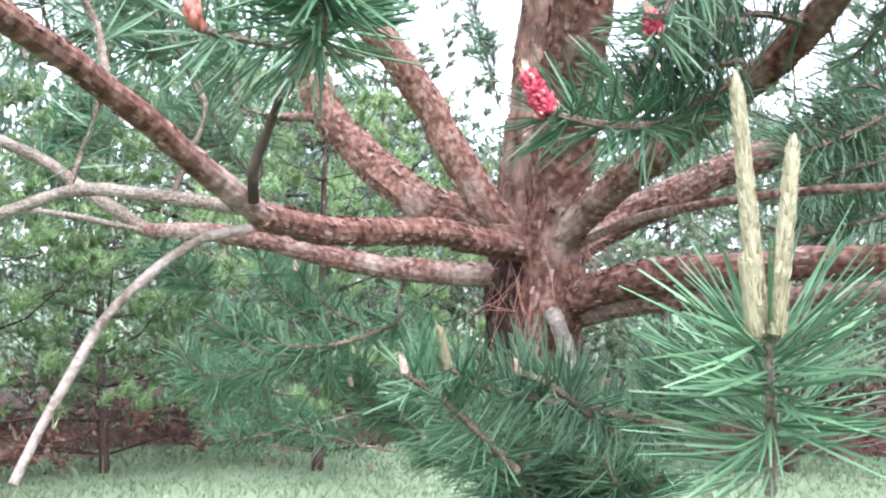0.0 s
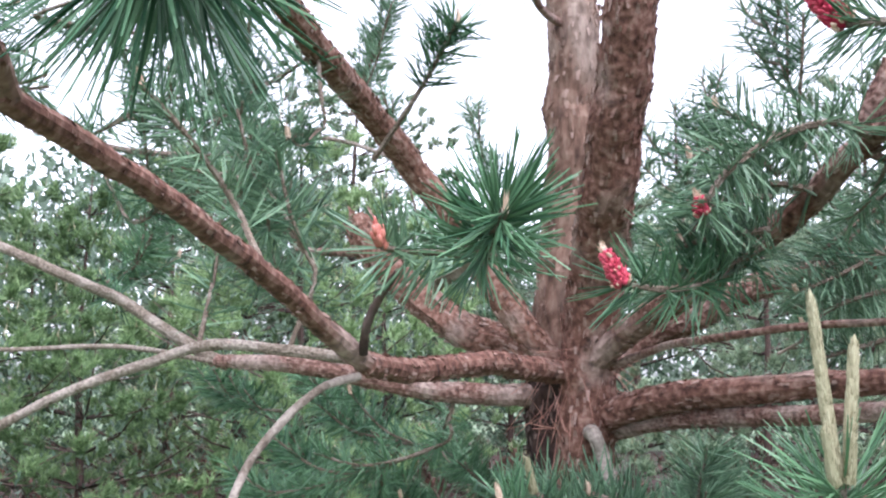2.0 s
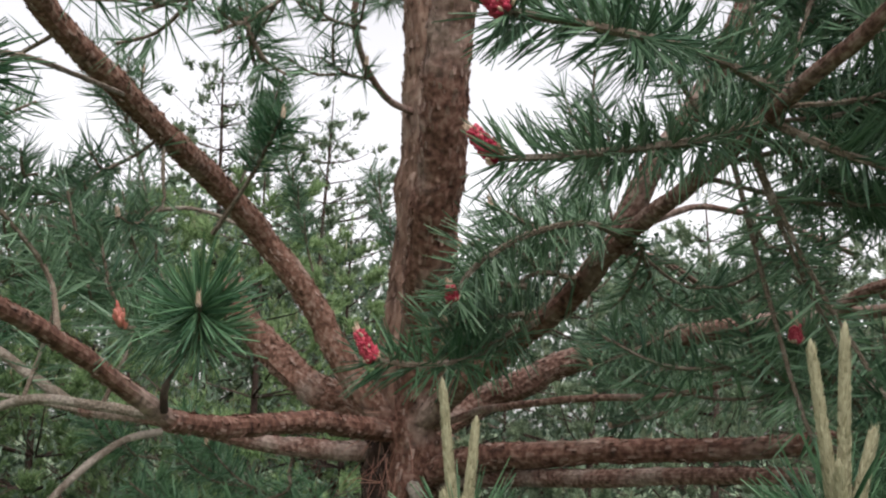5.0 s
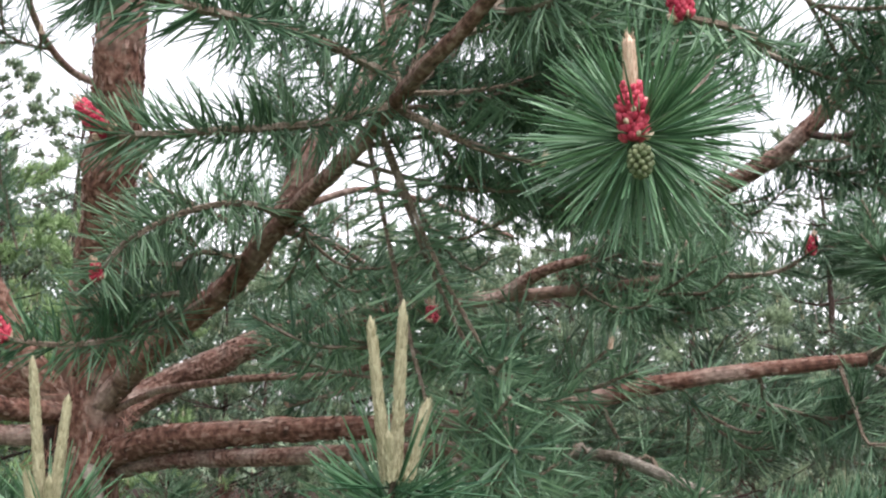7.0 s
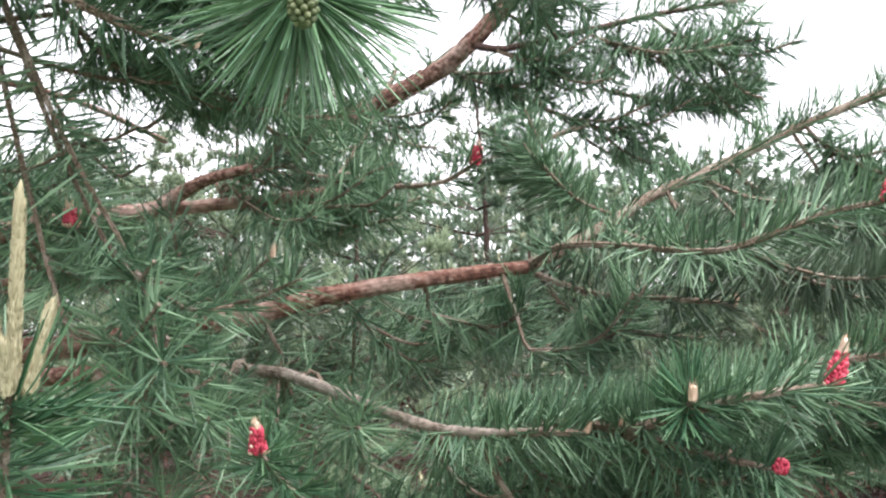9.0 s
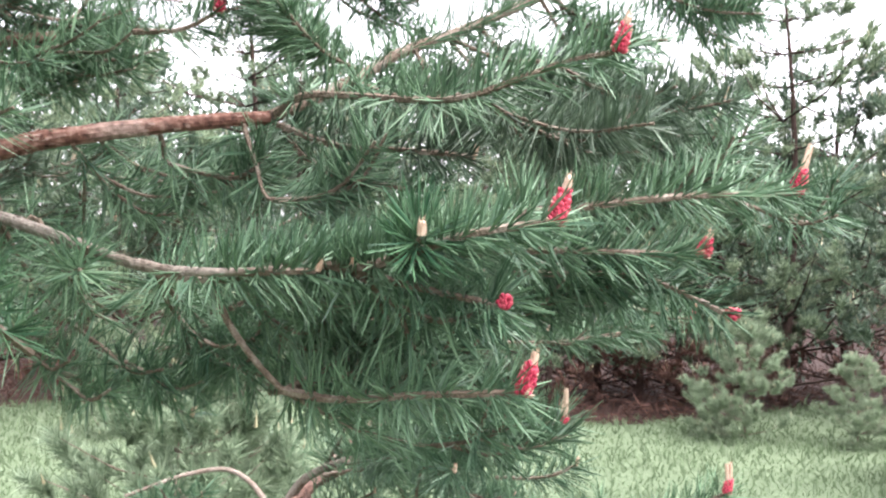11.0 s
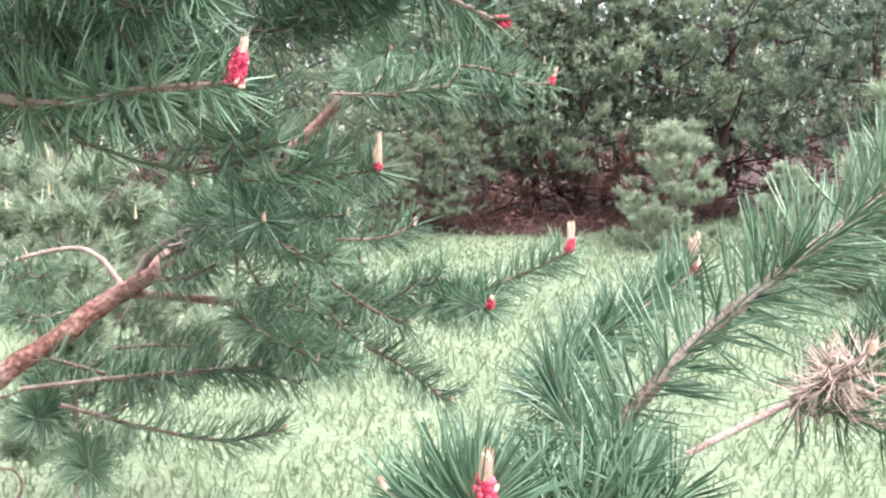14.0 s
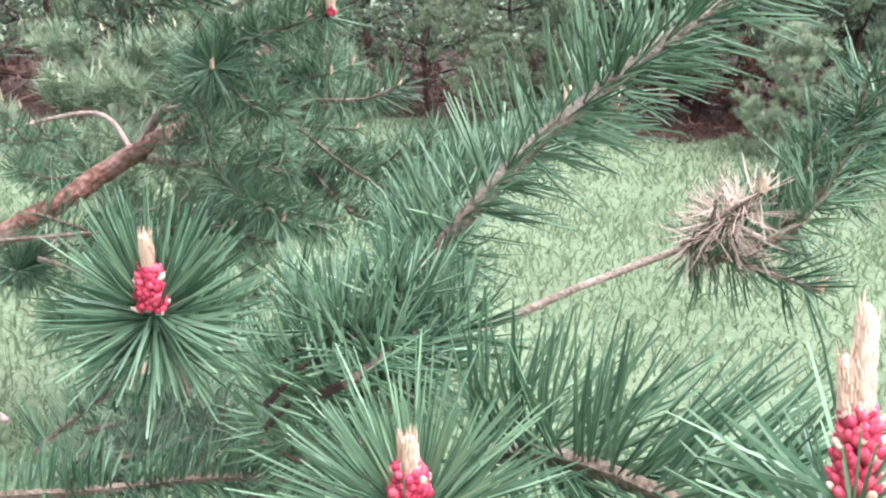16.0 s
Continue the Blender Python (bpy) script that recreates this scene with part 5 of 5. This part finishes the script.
# boughs above
branch([(0.851, 1.371, 1.835), (0.925, 1.245, 1.890), (0.989, 1.151, 1.931), (1.062, 1.051, 1.981), (1.109, 0.991, 2.040), (1.174, 0.930, 2.131)], 0.017, 0.011, BARK_GREY, 1.0)
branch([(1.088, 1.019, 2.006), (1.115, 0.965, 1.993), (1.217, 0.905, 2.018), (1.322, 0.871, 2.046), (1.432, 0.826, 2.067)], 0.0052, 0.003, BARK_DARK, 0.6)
shoot([(1.115, 0.965, 1.993), (1.217, 0.905, 2.018), (1.322, 0.871, 2.046), (1.432, 0.826, 2.067)], 0.0, 56, 14, 0.003, 0.3)
for k, (p, q) in enumerate([((1.102, 0.975, 1.990), (1.188, 0.922, 1.956)), ((1.205, 0.916, 2.016), (1.305, 0.845, 1.967)), ((1.306, 0.888, 2.042), (1.374, 0.808, 1.958)), ((1.162, 0.955, 1.912), (1.276, 0.899, 1.871)),
                            ((1.125, 0.980, 2.002), (1.177, 0.914, 2.079)), ((1.060, 1.087, 1.995), (1.144, 1.009, 1.945)), ((1.302, 0.988, 1.957), (1.432, 0.878, 1.921))]):
    m = [0.5 * (u + v) for u, v in zip(p, q)]
    sprays([p, (m[0], m[1], m[2] - 0.004), q], 5, 0.18, 52, 230 + k, 15, 0.32)

# the near leafy branch with pollen cones
shoot([(0.839, 0.637, 1.499), (0.876, 0.553, 1.513), (0.895, 0.473, 1.513), (0.93, 0.381, 1.538), (0.972, 0.326, 1.548)], 0.03, 56, 19, 0.0036, 0.5, cones=0.026, candles=(0.016,), lift=0.3)
shoot([(0.897, 0.462, 1.513), (0.905, 0.43, 1.525), (0.894, 0.403, 1.538)], 0.25, 55, 26, 0.0028, 1.0, candles=(0.013,), material=NEEDLE_FRESH)
shoot([(0.89, 0.50, 1.51), (0.93, 0.43, 1.490), (0.953, 0.368, 1.478)], 0.0, 60, 19, 0.0028, 0.6, cones=0.009, bud=False)
shoot([(0.95, 0.62, 1.50), (1.05, 0.50, 1.520), (1.13, 0.41, 1.522), (1.200, 0.340, 1.516)], 0.0, 56, 17, 0.003, 0.5, cones=0.018, candles=(0.008,))
shoot([(1.05, 0.55, 1.50), (1.197, 0.442, 1.498), (1.217, 0.401, 1.489), (1.275, 0.361, 1.456)], 0.0, 60, 17, 0.003, 0.6, cones=0.014, bud=False, up=(0.6, -0.2, 0.2))
shoot([(1.08, 0.46, 1.56), (1.20, 0.36, 1.575), (1.300, 0.297, 1.578)], 0.0, 56, 17, 0.003, 0.6, cones=0.024, candles=(0.03,))
shoot([(0.883, 0.587, 1.395), (0.910, 0.526, 1.390), (0.933, 0.437, 1.400), (0.976, 0.368, 1.404)], 0.05, 56, 18, 0.003, 0.6, cones=0.026, candles=(0.014,))
for k, (p, q) in enumerate([((0.899, 0.485, 1.501), (0.963, 0.458, 1.456)), ((0.910, 0.437, 1.518), (0.986, 0.435, 1.529)), ((0.876, 0.587, 1.500), (0.971, 0.581, 1.456)), ((1.122, 0.584, 1.451), (1.198, 0.506, 1.472)),
                            ((1.182, 0.523, 1.509), (1.236, 0.460, 1.470)), ((1.305, 0.528, 1.580), (1.369, 0.440, 1.594)), ((0.955, 0.710, 1.579), (1.033, 0.652, 1.595)), ((0.958, 0.587, 1.381), (1.027, 0.533, 1.416)),
                            ((1.085, 0.604, 1.315), (1.121, 0.505, 1.347)), ((0.913, 0.846, 1.623), (1.004, 0.794, 1.606)), ((1.463, 0.480, 1.583), (1.517, 0.395, 1.558)), ((0.872, 0.764, 1.461), (0.916, 0.737, 1.408)),
                            ((1.484, 0.615, 1.638), (1.554, 0.513, 1.647)), ((0.994, 1.037, 1.396), (1.061, 1.002, 1.421))]):
    m = [0.5 * (u + v) for u, v in zip(p, q)]
    sprays([p, (m[0], m[1], m[2] - 0.006), q], 4, 0.11, 58, 260 + k, 11, fine=True)
for k, (p, q) in enumerate([((0.886, 0.641, 1.481), (0.959, 0.651, 1.418)), ((0.945, 0.626, 1.474), (1.021, 0.604, 1.415)), 
                            ((1.341, 0.898, 1.216), (1.424, 0.804, 1.156)), ((0.891, 0.754, 1.460), (0.970, 0.761, 1.379)), ((1.028, 0.600, 1.455), (1.086, 0.547, 1.412)),
                            ((1.510, 0.900, 1.381), (1.663, 0.804, 1.391))]):
    m = [0.5 * (u + v) for u, v in zip(p, q)]
    sprays([p, (m[0], m[1], m[2] - 0.006), q], 4, 0.10, 58, 380 + k, 9, fine=True)
branch([(0.770, 0.648, 1.515), (0.785, 0.618, 1.509), (0.810, 0.569, 1.507), (0.842, 0.525, 1.511)], 0.0055, 0.0026, BARK_LICHEN, 1.6, "twig")
shoot([(0.800, 0.672, 1.505), (0.839, 0.637, 1.499), (0.870, 0.57, 1.508), (0.89, 0.49, 1.512)], 0.0, 56, 20, 0.003, lift=0.25)
shoot([(0.790, 0.615, 1.508), (0.815, 0.565, 1.507), (0.86, 0.50, 1.508)], 0.0, 56, 18, 0.003, lift=0.25)

# the low branch over the meadow
shoot([(1.487, 1.27, 1.150), (1.46, 1.10, 1.20), (1.42, 0.95, 1.24), (1.45, 0.735, 1.285)], 0.1, 66, 21, 0.003, 0.5, cones=0.008, candles=(0.04, 0.022))
shoot([(1.487, 1.27, 1.150), (1.43, 1.02, 1.20), (1.328, 0.824, 1.222)], 0.1, 66, 21, 0.003, 0.8)
shoot([(1.50, 1.35, 1.115), (1.58, 1.15, 1.16), (1.60, 0.98, 1.19)], 0.1, 66, 19, 0.003)
shoot([(1.568, 1.30, 1.014), (1.70, 1.10, 1.010), (1.775, 0.968, 1.018), (1.84, 0.84, 1.07), (1.872, 0.752, 1.118)], 0.05, 66, 20, 0.003, 0.6, cones=0.024, candles=(0.03, 0.028))
shoot([(1.775, 0.968, 1.018), (1.732, 0.846, 1.043), (1.707, 0.774, 1.050)], 0.05, 60, 17, 0.0028, 0.9, cones=0.014, candles=(0.008,))
shoot([(1.445, 1.075, 1.05), (1.43, 0.98, 1.03), (1.45, 0.88, 1.00)], 0.05, 66, 20, 0.003)
shoot([(1.16, 1.22, 0.955), (1.279, 1.126, 0.966), (1.360, 1.035, 0.977), (1.42, 0.98, 0.98)], 0.4, 62, 13, 0.0028)
shoot([(1.20, 1.18, 0.93), (1.323, 1.150, 0.871), (1.431, 1.112, 0.832), (1.52, 1.06, 0.84)], 0.1, 62, 13, 0.0028)
for k, (p, q) in enumerate([((1.445, 1.075, 1.05), (1.515, 0.961, 1.071)), ((1.445, 1.075, 1.05), (1.514, 0.863, 0.980)), ((1.53, 1.18, 1.03), (1.506, 1.010, 0.985)), ((1.49, 1.2, 1.16), (1.570, 1.014, 1.219)),
                            ((1.60, 1.10, 1.02), (1.766, 0.931, 1.069)), ((1.40, 1.70, 1.07), (1.348, 1.611, 1.050)), ((1.426, 1.558, 0.990), (1.338, 1.601, 0.980))]):
    m = [0.5 * (u + v) for u, v in zip(p, q)]
    sprays([p, (m[0], m[1], m[2] - 0.01), q], 4, 0.12, 60, 300 + k, 10)
shoot([(1.905, 1.336, 1.369), (1.93, 1.16, 1.405), (1.903, 1.022, 1.420), (1.95, 0.93, 1.40)], 0.1, 66, 20, 0.003, 0.5)
shoot([(1.905, 1.336, 1.369), (1.91, 1.25, 1.44), (1.93, 1.2, 1.55)], 0.3, 60, 10, 0.003)
shoot([(1.905, 1.336, 1.369), (1.98, 1.15, 1.37), (2.03, 1.02, 1.36)], 0.1, 66, 20, 0.003)
shoot([(1.95, 1.15, 1.39), (2.04, 1.05, 1.385), (2.105, 0.98, 1.382)], 0.0, 62, 15, 0.003, 0.6, cones=0.014, candles=(0.02,))
shoot([(1.905, 1.336, 1.369), (1.80, 1.15, 1.42), (1.74, 1.02, 1.45)], 0.1, 66, 20, 0.003)
shoot([(1.571, 1.214, 1.008), (1.586, 1.185, 0.939), (1.655, 1.103, 0.916)], 0.0, 60, 19, 0.0026, 0.3)
shoot([(1.582, 1.057, 1.064), (1.623, 0.997, 0.983), (1.668, 0.940, 0.939), (1.717, 0.874, 0.877)], 0.0, 60, 19, 0.0026, 0.3)
shoot([(1.668, 1.037, 1.070), (1.638, 1.059, 0.995), (1.621, 1.066, 0.920)], 0.0, 60, 19, 0.0026, 0.3)
shoot([(1.575, 1.231, 1.140), (1.628, 1.163, 1.098), (1.705, 1.074, 1.087)], 0.0, 60, 19, 0.0026, 0.3)
shoot([(1.571, 1.229, 1.106), (1.594, 1.193, 1.041), (1.648, 1.125, 1.009)], 0.0, 60, 19, 0.0026, 0.3)
shoot([(1.581, 0.996, 1.150), (1.635, 0.935, 1.152), (1.669, 0.899, 1.173)], 0.0, 60, 19, 0.0026, 0.3)
shoot([(1.586, 1.059, 1.101), (1.641, 0.986, 1.034), (1.683, 0.932, 1.004)], 0.0, 60, 19, 0.0026, 0.3)
shoot([(1.604, 1.280, 1.177), (1.667, 1.203, 1.149), (1.738, 1.129, 1.190)], 0.0, 60, 19, 0.0026, 0.3)
shoot([(1.266, 1.172, 0.955), (1.340, 1.089, 0.961), (1.408, 1.012, 0.970), (1.468, 0.940, 0.952)], 0.0, 60, 19, 0.0026, 0.3)
shoot([(1.238, 1.283, 0.976), (1.283, 1.229, 0.957), (1.344, 1.155, 0.927)], 0.0, 60, 19, 0.0026, 0.3)
shoot([(1.426, 1.443, 0.930), (1.493, 1.367, 0.937), (1.559, 1.291, 0.928)], 0.0, 60, 19, 0.0026, 0.3)
shoot([(0.867, 0.656, 1.505), (0.924, 0.594, 1.508), (0.992, 0.519, 1.516)], 0.0, 60, 19, 0.0026, 0.3)
shoot([(0.946, 0.704, 1.377), (1.008, 0.635, 1.379), (1.063, 0.575, 1.384)], 0.0, 60, 19, 0.0026, 0.3)
shoot([(0.936, 0.799, 1.459), (0.992, 0.736, 1.451), (1.052, 0.668, 1.442)], 0.0, 60, 19, 0.0026, 0.3)
branch([(1.06, 1.12, 0.80), (1.10, 1.11, 0.84), (1.092, 1.105, 0.875), (1.072, 1.104, 0.884)], 0.003, 0.002, BARK_TWIG, 0.4, "dead_twig")

for tail in (((1.500, 1.400, 1.050), (1.527, 1.330, 1.060), (1.545, 1.262, 1.090)), ((1.512, 1.395, 1.085), (1.555, 1.335, 1.120), (1.590, 1.270, 1.130)), ((1.540, 1.390, 1.120), (1.590, 1.330, 1.190), (1.610, 1.270, 1.240)), ((1.530, 1.400, 1.110), (1.545, 1.370, 1.160), (1.550, 1.340, 1.215))):
    shoot(tail, 0.0, 62, 17, 0.0026, 0.3, lift=-0.1)

shoot([(1.279, 1.332, 0.918), (1.222, 1.271, 0.904), (1.172, 1.207, 0.908)], 0.1, 64, 22, 0.0024, 0.9, bud=False)
shoot([(1.282, 1.286, 0.85), (1.256, 1.222, 0.828), (1.222, 1.143, 0.826)], 0.1, 64, 22, 0.0024, 0.9, bud=False)
branch([(1.16, 1.47, 0.87), (1.279, 1.332, 0.918), (1.282, 1.286, 0.85)], 0.0026, 0.0022, BARK_TWIG, 0.4, "twig")

# the shoots nearest to the camera
shoot([(1.12, 0.13, 1.118), (1.154, 0.092, 1.178), (1.178, 0.064, 1.216), (1.207, 0.030, 1.253), (1.241, -0.003, 1.289), (1.284, -0.03, 1.325), (1.34, -0.06, 1.37)], 0.0, 76, 21, 0.0022, 0.3, lean=(72, 58), width=2.2, lift=0.16)
shoot([(1.125, 0.120, 1.100), (1.226, 0.253, 1.132), (1.305, 0.262, 1.155), (1.392, 0.261, 1.179), (1.448, 0.249, 1.196)], 0.12, 66, 22, 0.003, 0.6, lift=0.35, cones=0.012, candles=(0.035, 0.03))
shoot([(0.987, 0.205, 1.048), (0.937, 0.115, 1.118), (0.894, 0.030, 1.167)], 0.5, 64, 31, 0.0022, 1.0, cones=0.024, candles=(0.02,), lean=(102, 46), material=NEEDLE, width=2.2, lift=0.3)
shoot([(0.983, -0.076, 1.030), (0.923, -0.151, 1.104), (0.884, -0.199, 1.147)], 0.5, 62, 42, 0.0022, 1.2, lift=0.25, cones=0.021, candles=(0.014,), lean=(102, 46), material=NEEDLE, width=1.6)
shoot([(0.996, -0.088, 1.102), (0.993, -0.146, 1.121), (0.992, -0.187, 1.128), (1.001, -0.216, 1.123), (1.007, -0.244, 1.121)], 0.0, 86, 27, 0.0035, 0.2, lean=(60, 50), lift=0.5)
shoot([(0.978, -0.301, 1.124), (0.980, -0.302, 1.147), (0.983, -0.301, 1.165)], 0.2, 62, 22, 0.0022, 1.0, cones=0.026, candles=(0.036, 0.02), lean=(102, 46), width=2.2)
shoot([(0.998, 0.050, 1.090), (1.012, 0.023, 1.108), (1.090, 0.074, 1.114), (1.127, 0.105, 1.136)], 0.0, 60, 13, 0.0021, 0.2, bud=False, twig=BARK_DARK)
shoot([(0.827, 0.448, 0.905), (0.900, 0.414, 0.920), (0.970, 0.368, 0.923), (1.066, 0.291, 0.933), (1.125, 0.191, 0.940), (1.164, 0.122, 0.927)], 0.0, 58, 22, 0.0030, 0.2, lift=0.5, fine=False)
# the lowest sprays have their shade put into a darker needle colour
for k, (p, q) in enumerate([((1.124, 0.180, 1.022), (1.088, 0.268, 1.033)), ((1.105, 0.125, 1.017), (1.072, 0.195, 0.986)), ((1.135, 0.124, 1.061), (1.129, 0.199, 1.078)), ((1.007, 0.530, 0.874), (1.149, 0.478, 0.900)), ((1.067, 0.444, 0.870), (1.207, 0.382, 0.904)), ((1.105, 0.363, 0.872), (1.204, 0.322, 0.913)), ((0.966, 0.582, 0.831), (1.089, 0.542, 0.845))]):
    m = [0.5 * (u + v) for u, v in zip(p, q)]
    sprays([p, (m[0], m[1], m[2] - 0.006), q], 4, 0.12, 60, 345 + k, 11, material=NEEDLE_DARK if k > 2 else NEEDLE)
shoot([(1.064, 0.643, 0.860), (1.139, 0.592, 0.882), (1.203, 0.547, 0.896)], 0.0, 60, 18, 0.0026, 0.3)
shoot([(1.077, 0.622, 0.825), (1.157, 0.567, 0.847), (1.240, 0.506, 0.857)], 0.0, 60, 18, 0.0026, 0.3)
shoot([(1.127, 0.578, 0.806), (1.193, 0.536, 0.834), (1.260, 0.484, 0.836)], 0.0, 60, 18, 0.0026, 0.3)
shoot([(1.037, 0.649, 0.811), (1.103, 0.606, 0.836), (1.155, 0.584, 0.897)], 0.0, 60, 18, 0.0026, 0.3)
shoot([(1.018, 0.673, 0.841), (1.073, 0.644, 0.887), (1.121, 0.617, 0.921)], 0.0, 60, 18, 0.0026, 0.3)
shoot([(1.172, 0.539, 0.791), (1.225, 0.508, 0.825), (1.282, 0.482, 0.883)], 0.0, 60, 18, 0.0026, 0.3)
shoot([(1.023, 0.086, 1.062), (1.048, 0.078, 1.100), (1.077, 0.068, 1.140)], 0.0, 62, 22, 0.0017, 0.3, bud=False, twig=BARK_DARK)
shoot([(1.018, 0.124, 1.087), (1.049, 0.105, 1.108), (1.085, 0.080, 1.118)], 0.0, 62, 22, 0.0017, 0.3, bud=False, twig=BARK_DARK)
shoot([(1.058, 0.046, 1.062), (1.070, 0.048, 1.099), (1.065, 0.063, 1.136)], 0.0, 62, 22, 0.0017, 0.3, bud=False, twig=BARK_DARK)
shoot([(1.011, 0.140, 1.037), (1.044, 0.126, 1.077), (1.062, 0.125, 1.120)], 0.0, 62, 22, 0.0017, 0.3, bud=False, twig=BARK_DARK)
shoot([(1.044, 0.073, 1.072), (1.075, 0.055, 1.092), (1.106, 0.038, 1.116)], 0.0, 62, 22, 0.0017, 0.3, bud=False, twig=BARK_DARK)
shoot([(0.981, 0.082, 1.078), (1.008, 0.071, 1.104), (1.041, 0.052, 1.123)], 0.0, 62, 22, 0.0017, 0.3, bud=False, twig=BARK_DARK)
shoot([(1.053, 0.029, 1.080), (1.035, 0.050, 1.103), (1.017, 0.071, 1.127)], 0.0, 62, 22, 0.0017, 0.3, bud=False, twig=BARK_DARK)
branch([(0.907, 0.807, 0.945), (0.959, 0.729, 0.912), (0.989, 0.656, 0.888)], 0.005, 0.004, BARK_PALE, 0.6, "twig")
for k, (p, q) in enumerate([((1.378, 0.077, 1.099), (1.453, 0.044, 1.145)),
                            ((1.452, 0.121, 1.114), (1.519, 0.049, 1.188)), ((1.487, 0.077, 1.126), (1.534, 0.029, 1.212))]):
    m = [0.5 * (u + v) for u, v in zip(p, q)]
    sprays([p, (m[0], m[1], m[2] - 0.006), q], 4, 0.10, 60, 330 + k, 8, fine=True)
shoot([(1.37, 0.095, 1.112), (1.399, 0.050, 1.099), (1.433, 0.010, 1.082)], 0.0, 60, 12, 0.0022, 0.4, lift=-0.1)
dead = shoot([(1.37, 0.095, 1.112), (1.375, 0.06, 1.14), (1.378, 0.028, 1.166)], 0.0, 38, 17, 0.003, 1.0, lean=(120, 60), material=NEEDLE_DEAD, candles=(0.012,), lift=-0.28, width=1.0)
for way in ((0.02, -0.045, 0.0), (-0.02, -0.02, 0.035), (0.03, 0.0, 0.03), (-0.01, -0.05, 0.03), (0.01, -0.03, -0.025)):
    shoot([(1.372, 0.07, 1.125), (1.372 + way[0] * 0.5, 0.07 + way[1] * 0.5, 1.128 + way[2] * 0.5), (1.372 + way[0], 0.07 + way[1], 1.125 + way[2])], 0.0, 40, 9, 0.0016, 0.6, bud=False, lean=(110, 30), material=NEEDLE_DEAD, lift=-0.1, width=1.0)
tagged(dead, "shoot with dried brown needles")


# ---- fallen needles caught in the whorl ----
def fallen():
    rng = np.random.default_rng(77)
    m = 64
    g = np.where(rng.random(m) < 0.6, rng.normal(4.0, 0.4, m), rng.normal(5.6, 0.4, m))
    h = rng.uniform(-0.07, 0.05, m)
    rr = 0.042 + 0.018 * rng.random(m)
    base = np.stack([0.112 + rr * np.cos(g), 1.375 + rr * np.sin(g), 1.585 + h], 1)
    out = np.stack([np.cos(g), np.sin(g), np.zeros(m)], 1)
    line = base
    t = unit(out * 0.4 + rng.normal(0, 0.6, (m, 3)) + np.array([0, 0, -1.0]) * (rng.random(m) < 0.75)[:, None])
    a = unit(np.cross(t, (0.1, 0.2, 1.0)))
    v, q, tr = needle_set(line, t, a, np.cross(t, a), np.arange(m), g, np.zeros(m), 0.066, 0.0015, rng, 0.0, -0.35, True)
    tagged(new("fallen_needles", as_mesh("fallen_needles", v, [q, tr], NEEDLE_FALLEN)), "dry reddish brown pine needles caught in the whorl", "needles", kind="stuff")


fallen()


# ---- a seedling pine in the meadow ----
near = far_pine(1.17, 31, NEEDLE_YOUNG, 1.5, 30, 0.008, 1, 0.36)
tagged(near, "waist-high pine seedling with a bare foot standing in the grass", "pine tree", "pine seedlings in the meadow")
near.location = (1.87, 2.56, 0.0)
small = far_pine(1.17, 32, NEEDLE_YOUNG, 1.8, 26, 0.010, 1)
tagged(small, "waist-high pine seedling standing in the grass", "pine tree", "pine seedlings in the meadow")
for k, (yaw, d, size, turn) in enumerate(((-57.8, 8.7, 0.80, 1.0), (-67.5, 7.5, 0.95, 2.0), (-63, 8.6, 0.7, 3.0), (-71.3, 7.2, 1.75, 0.5), (-26, 9.0, 0.9, 4.0), (-34, 10.5, 1.1, 5.0))):
    x, y = -math.sin(radians(yaw)) * d + 0.3, math.cos(radians(yaw)) * d - 0.29
    m = Matrix.Translation((x, y, height(x, y) - 0.02)) @ Matrix.Rotation(turn, 4, "Z") @ Matrix.Scale(size, 4)
    if k:
        copy_thing(small, m)
    else:
        small.matrix_basis = m
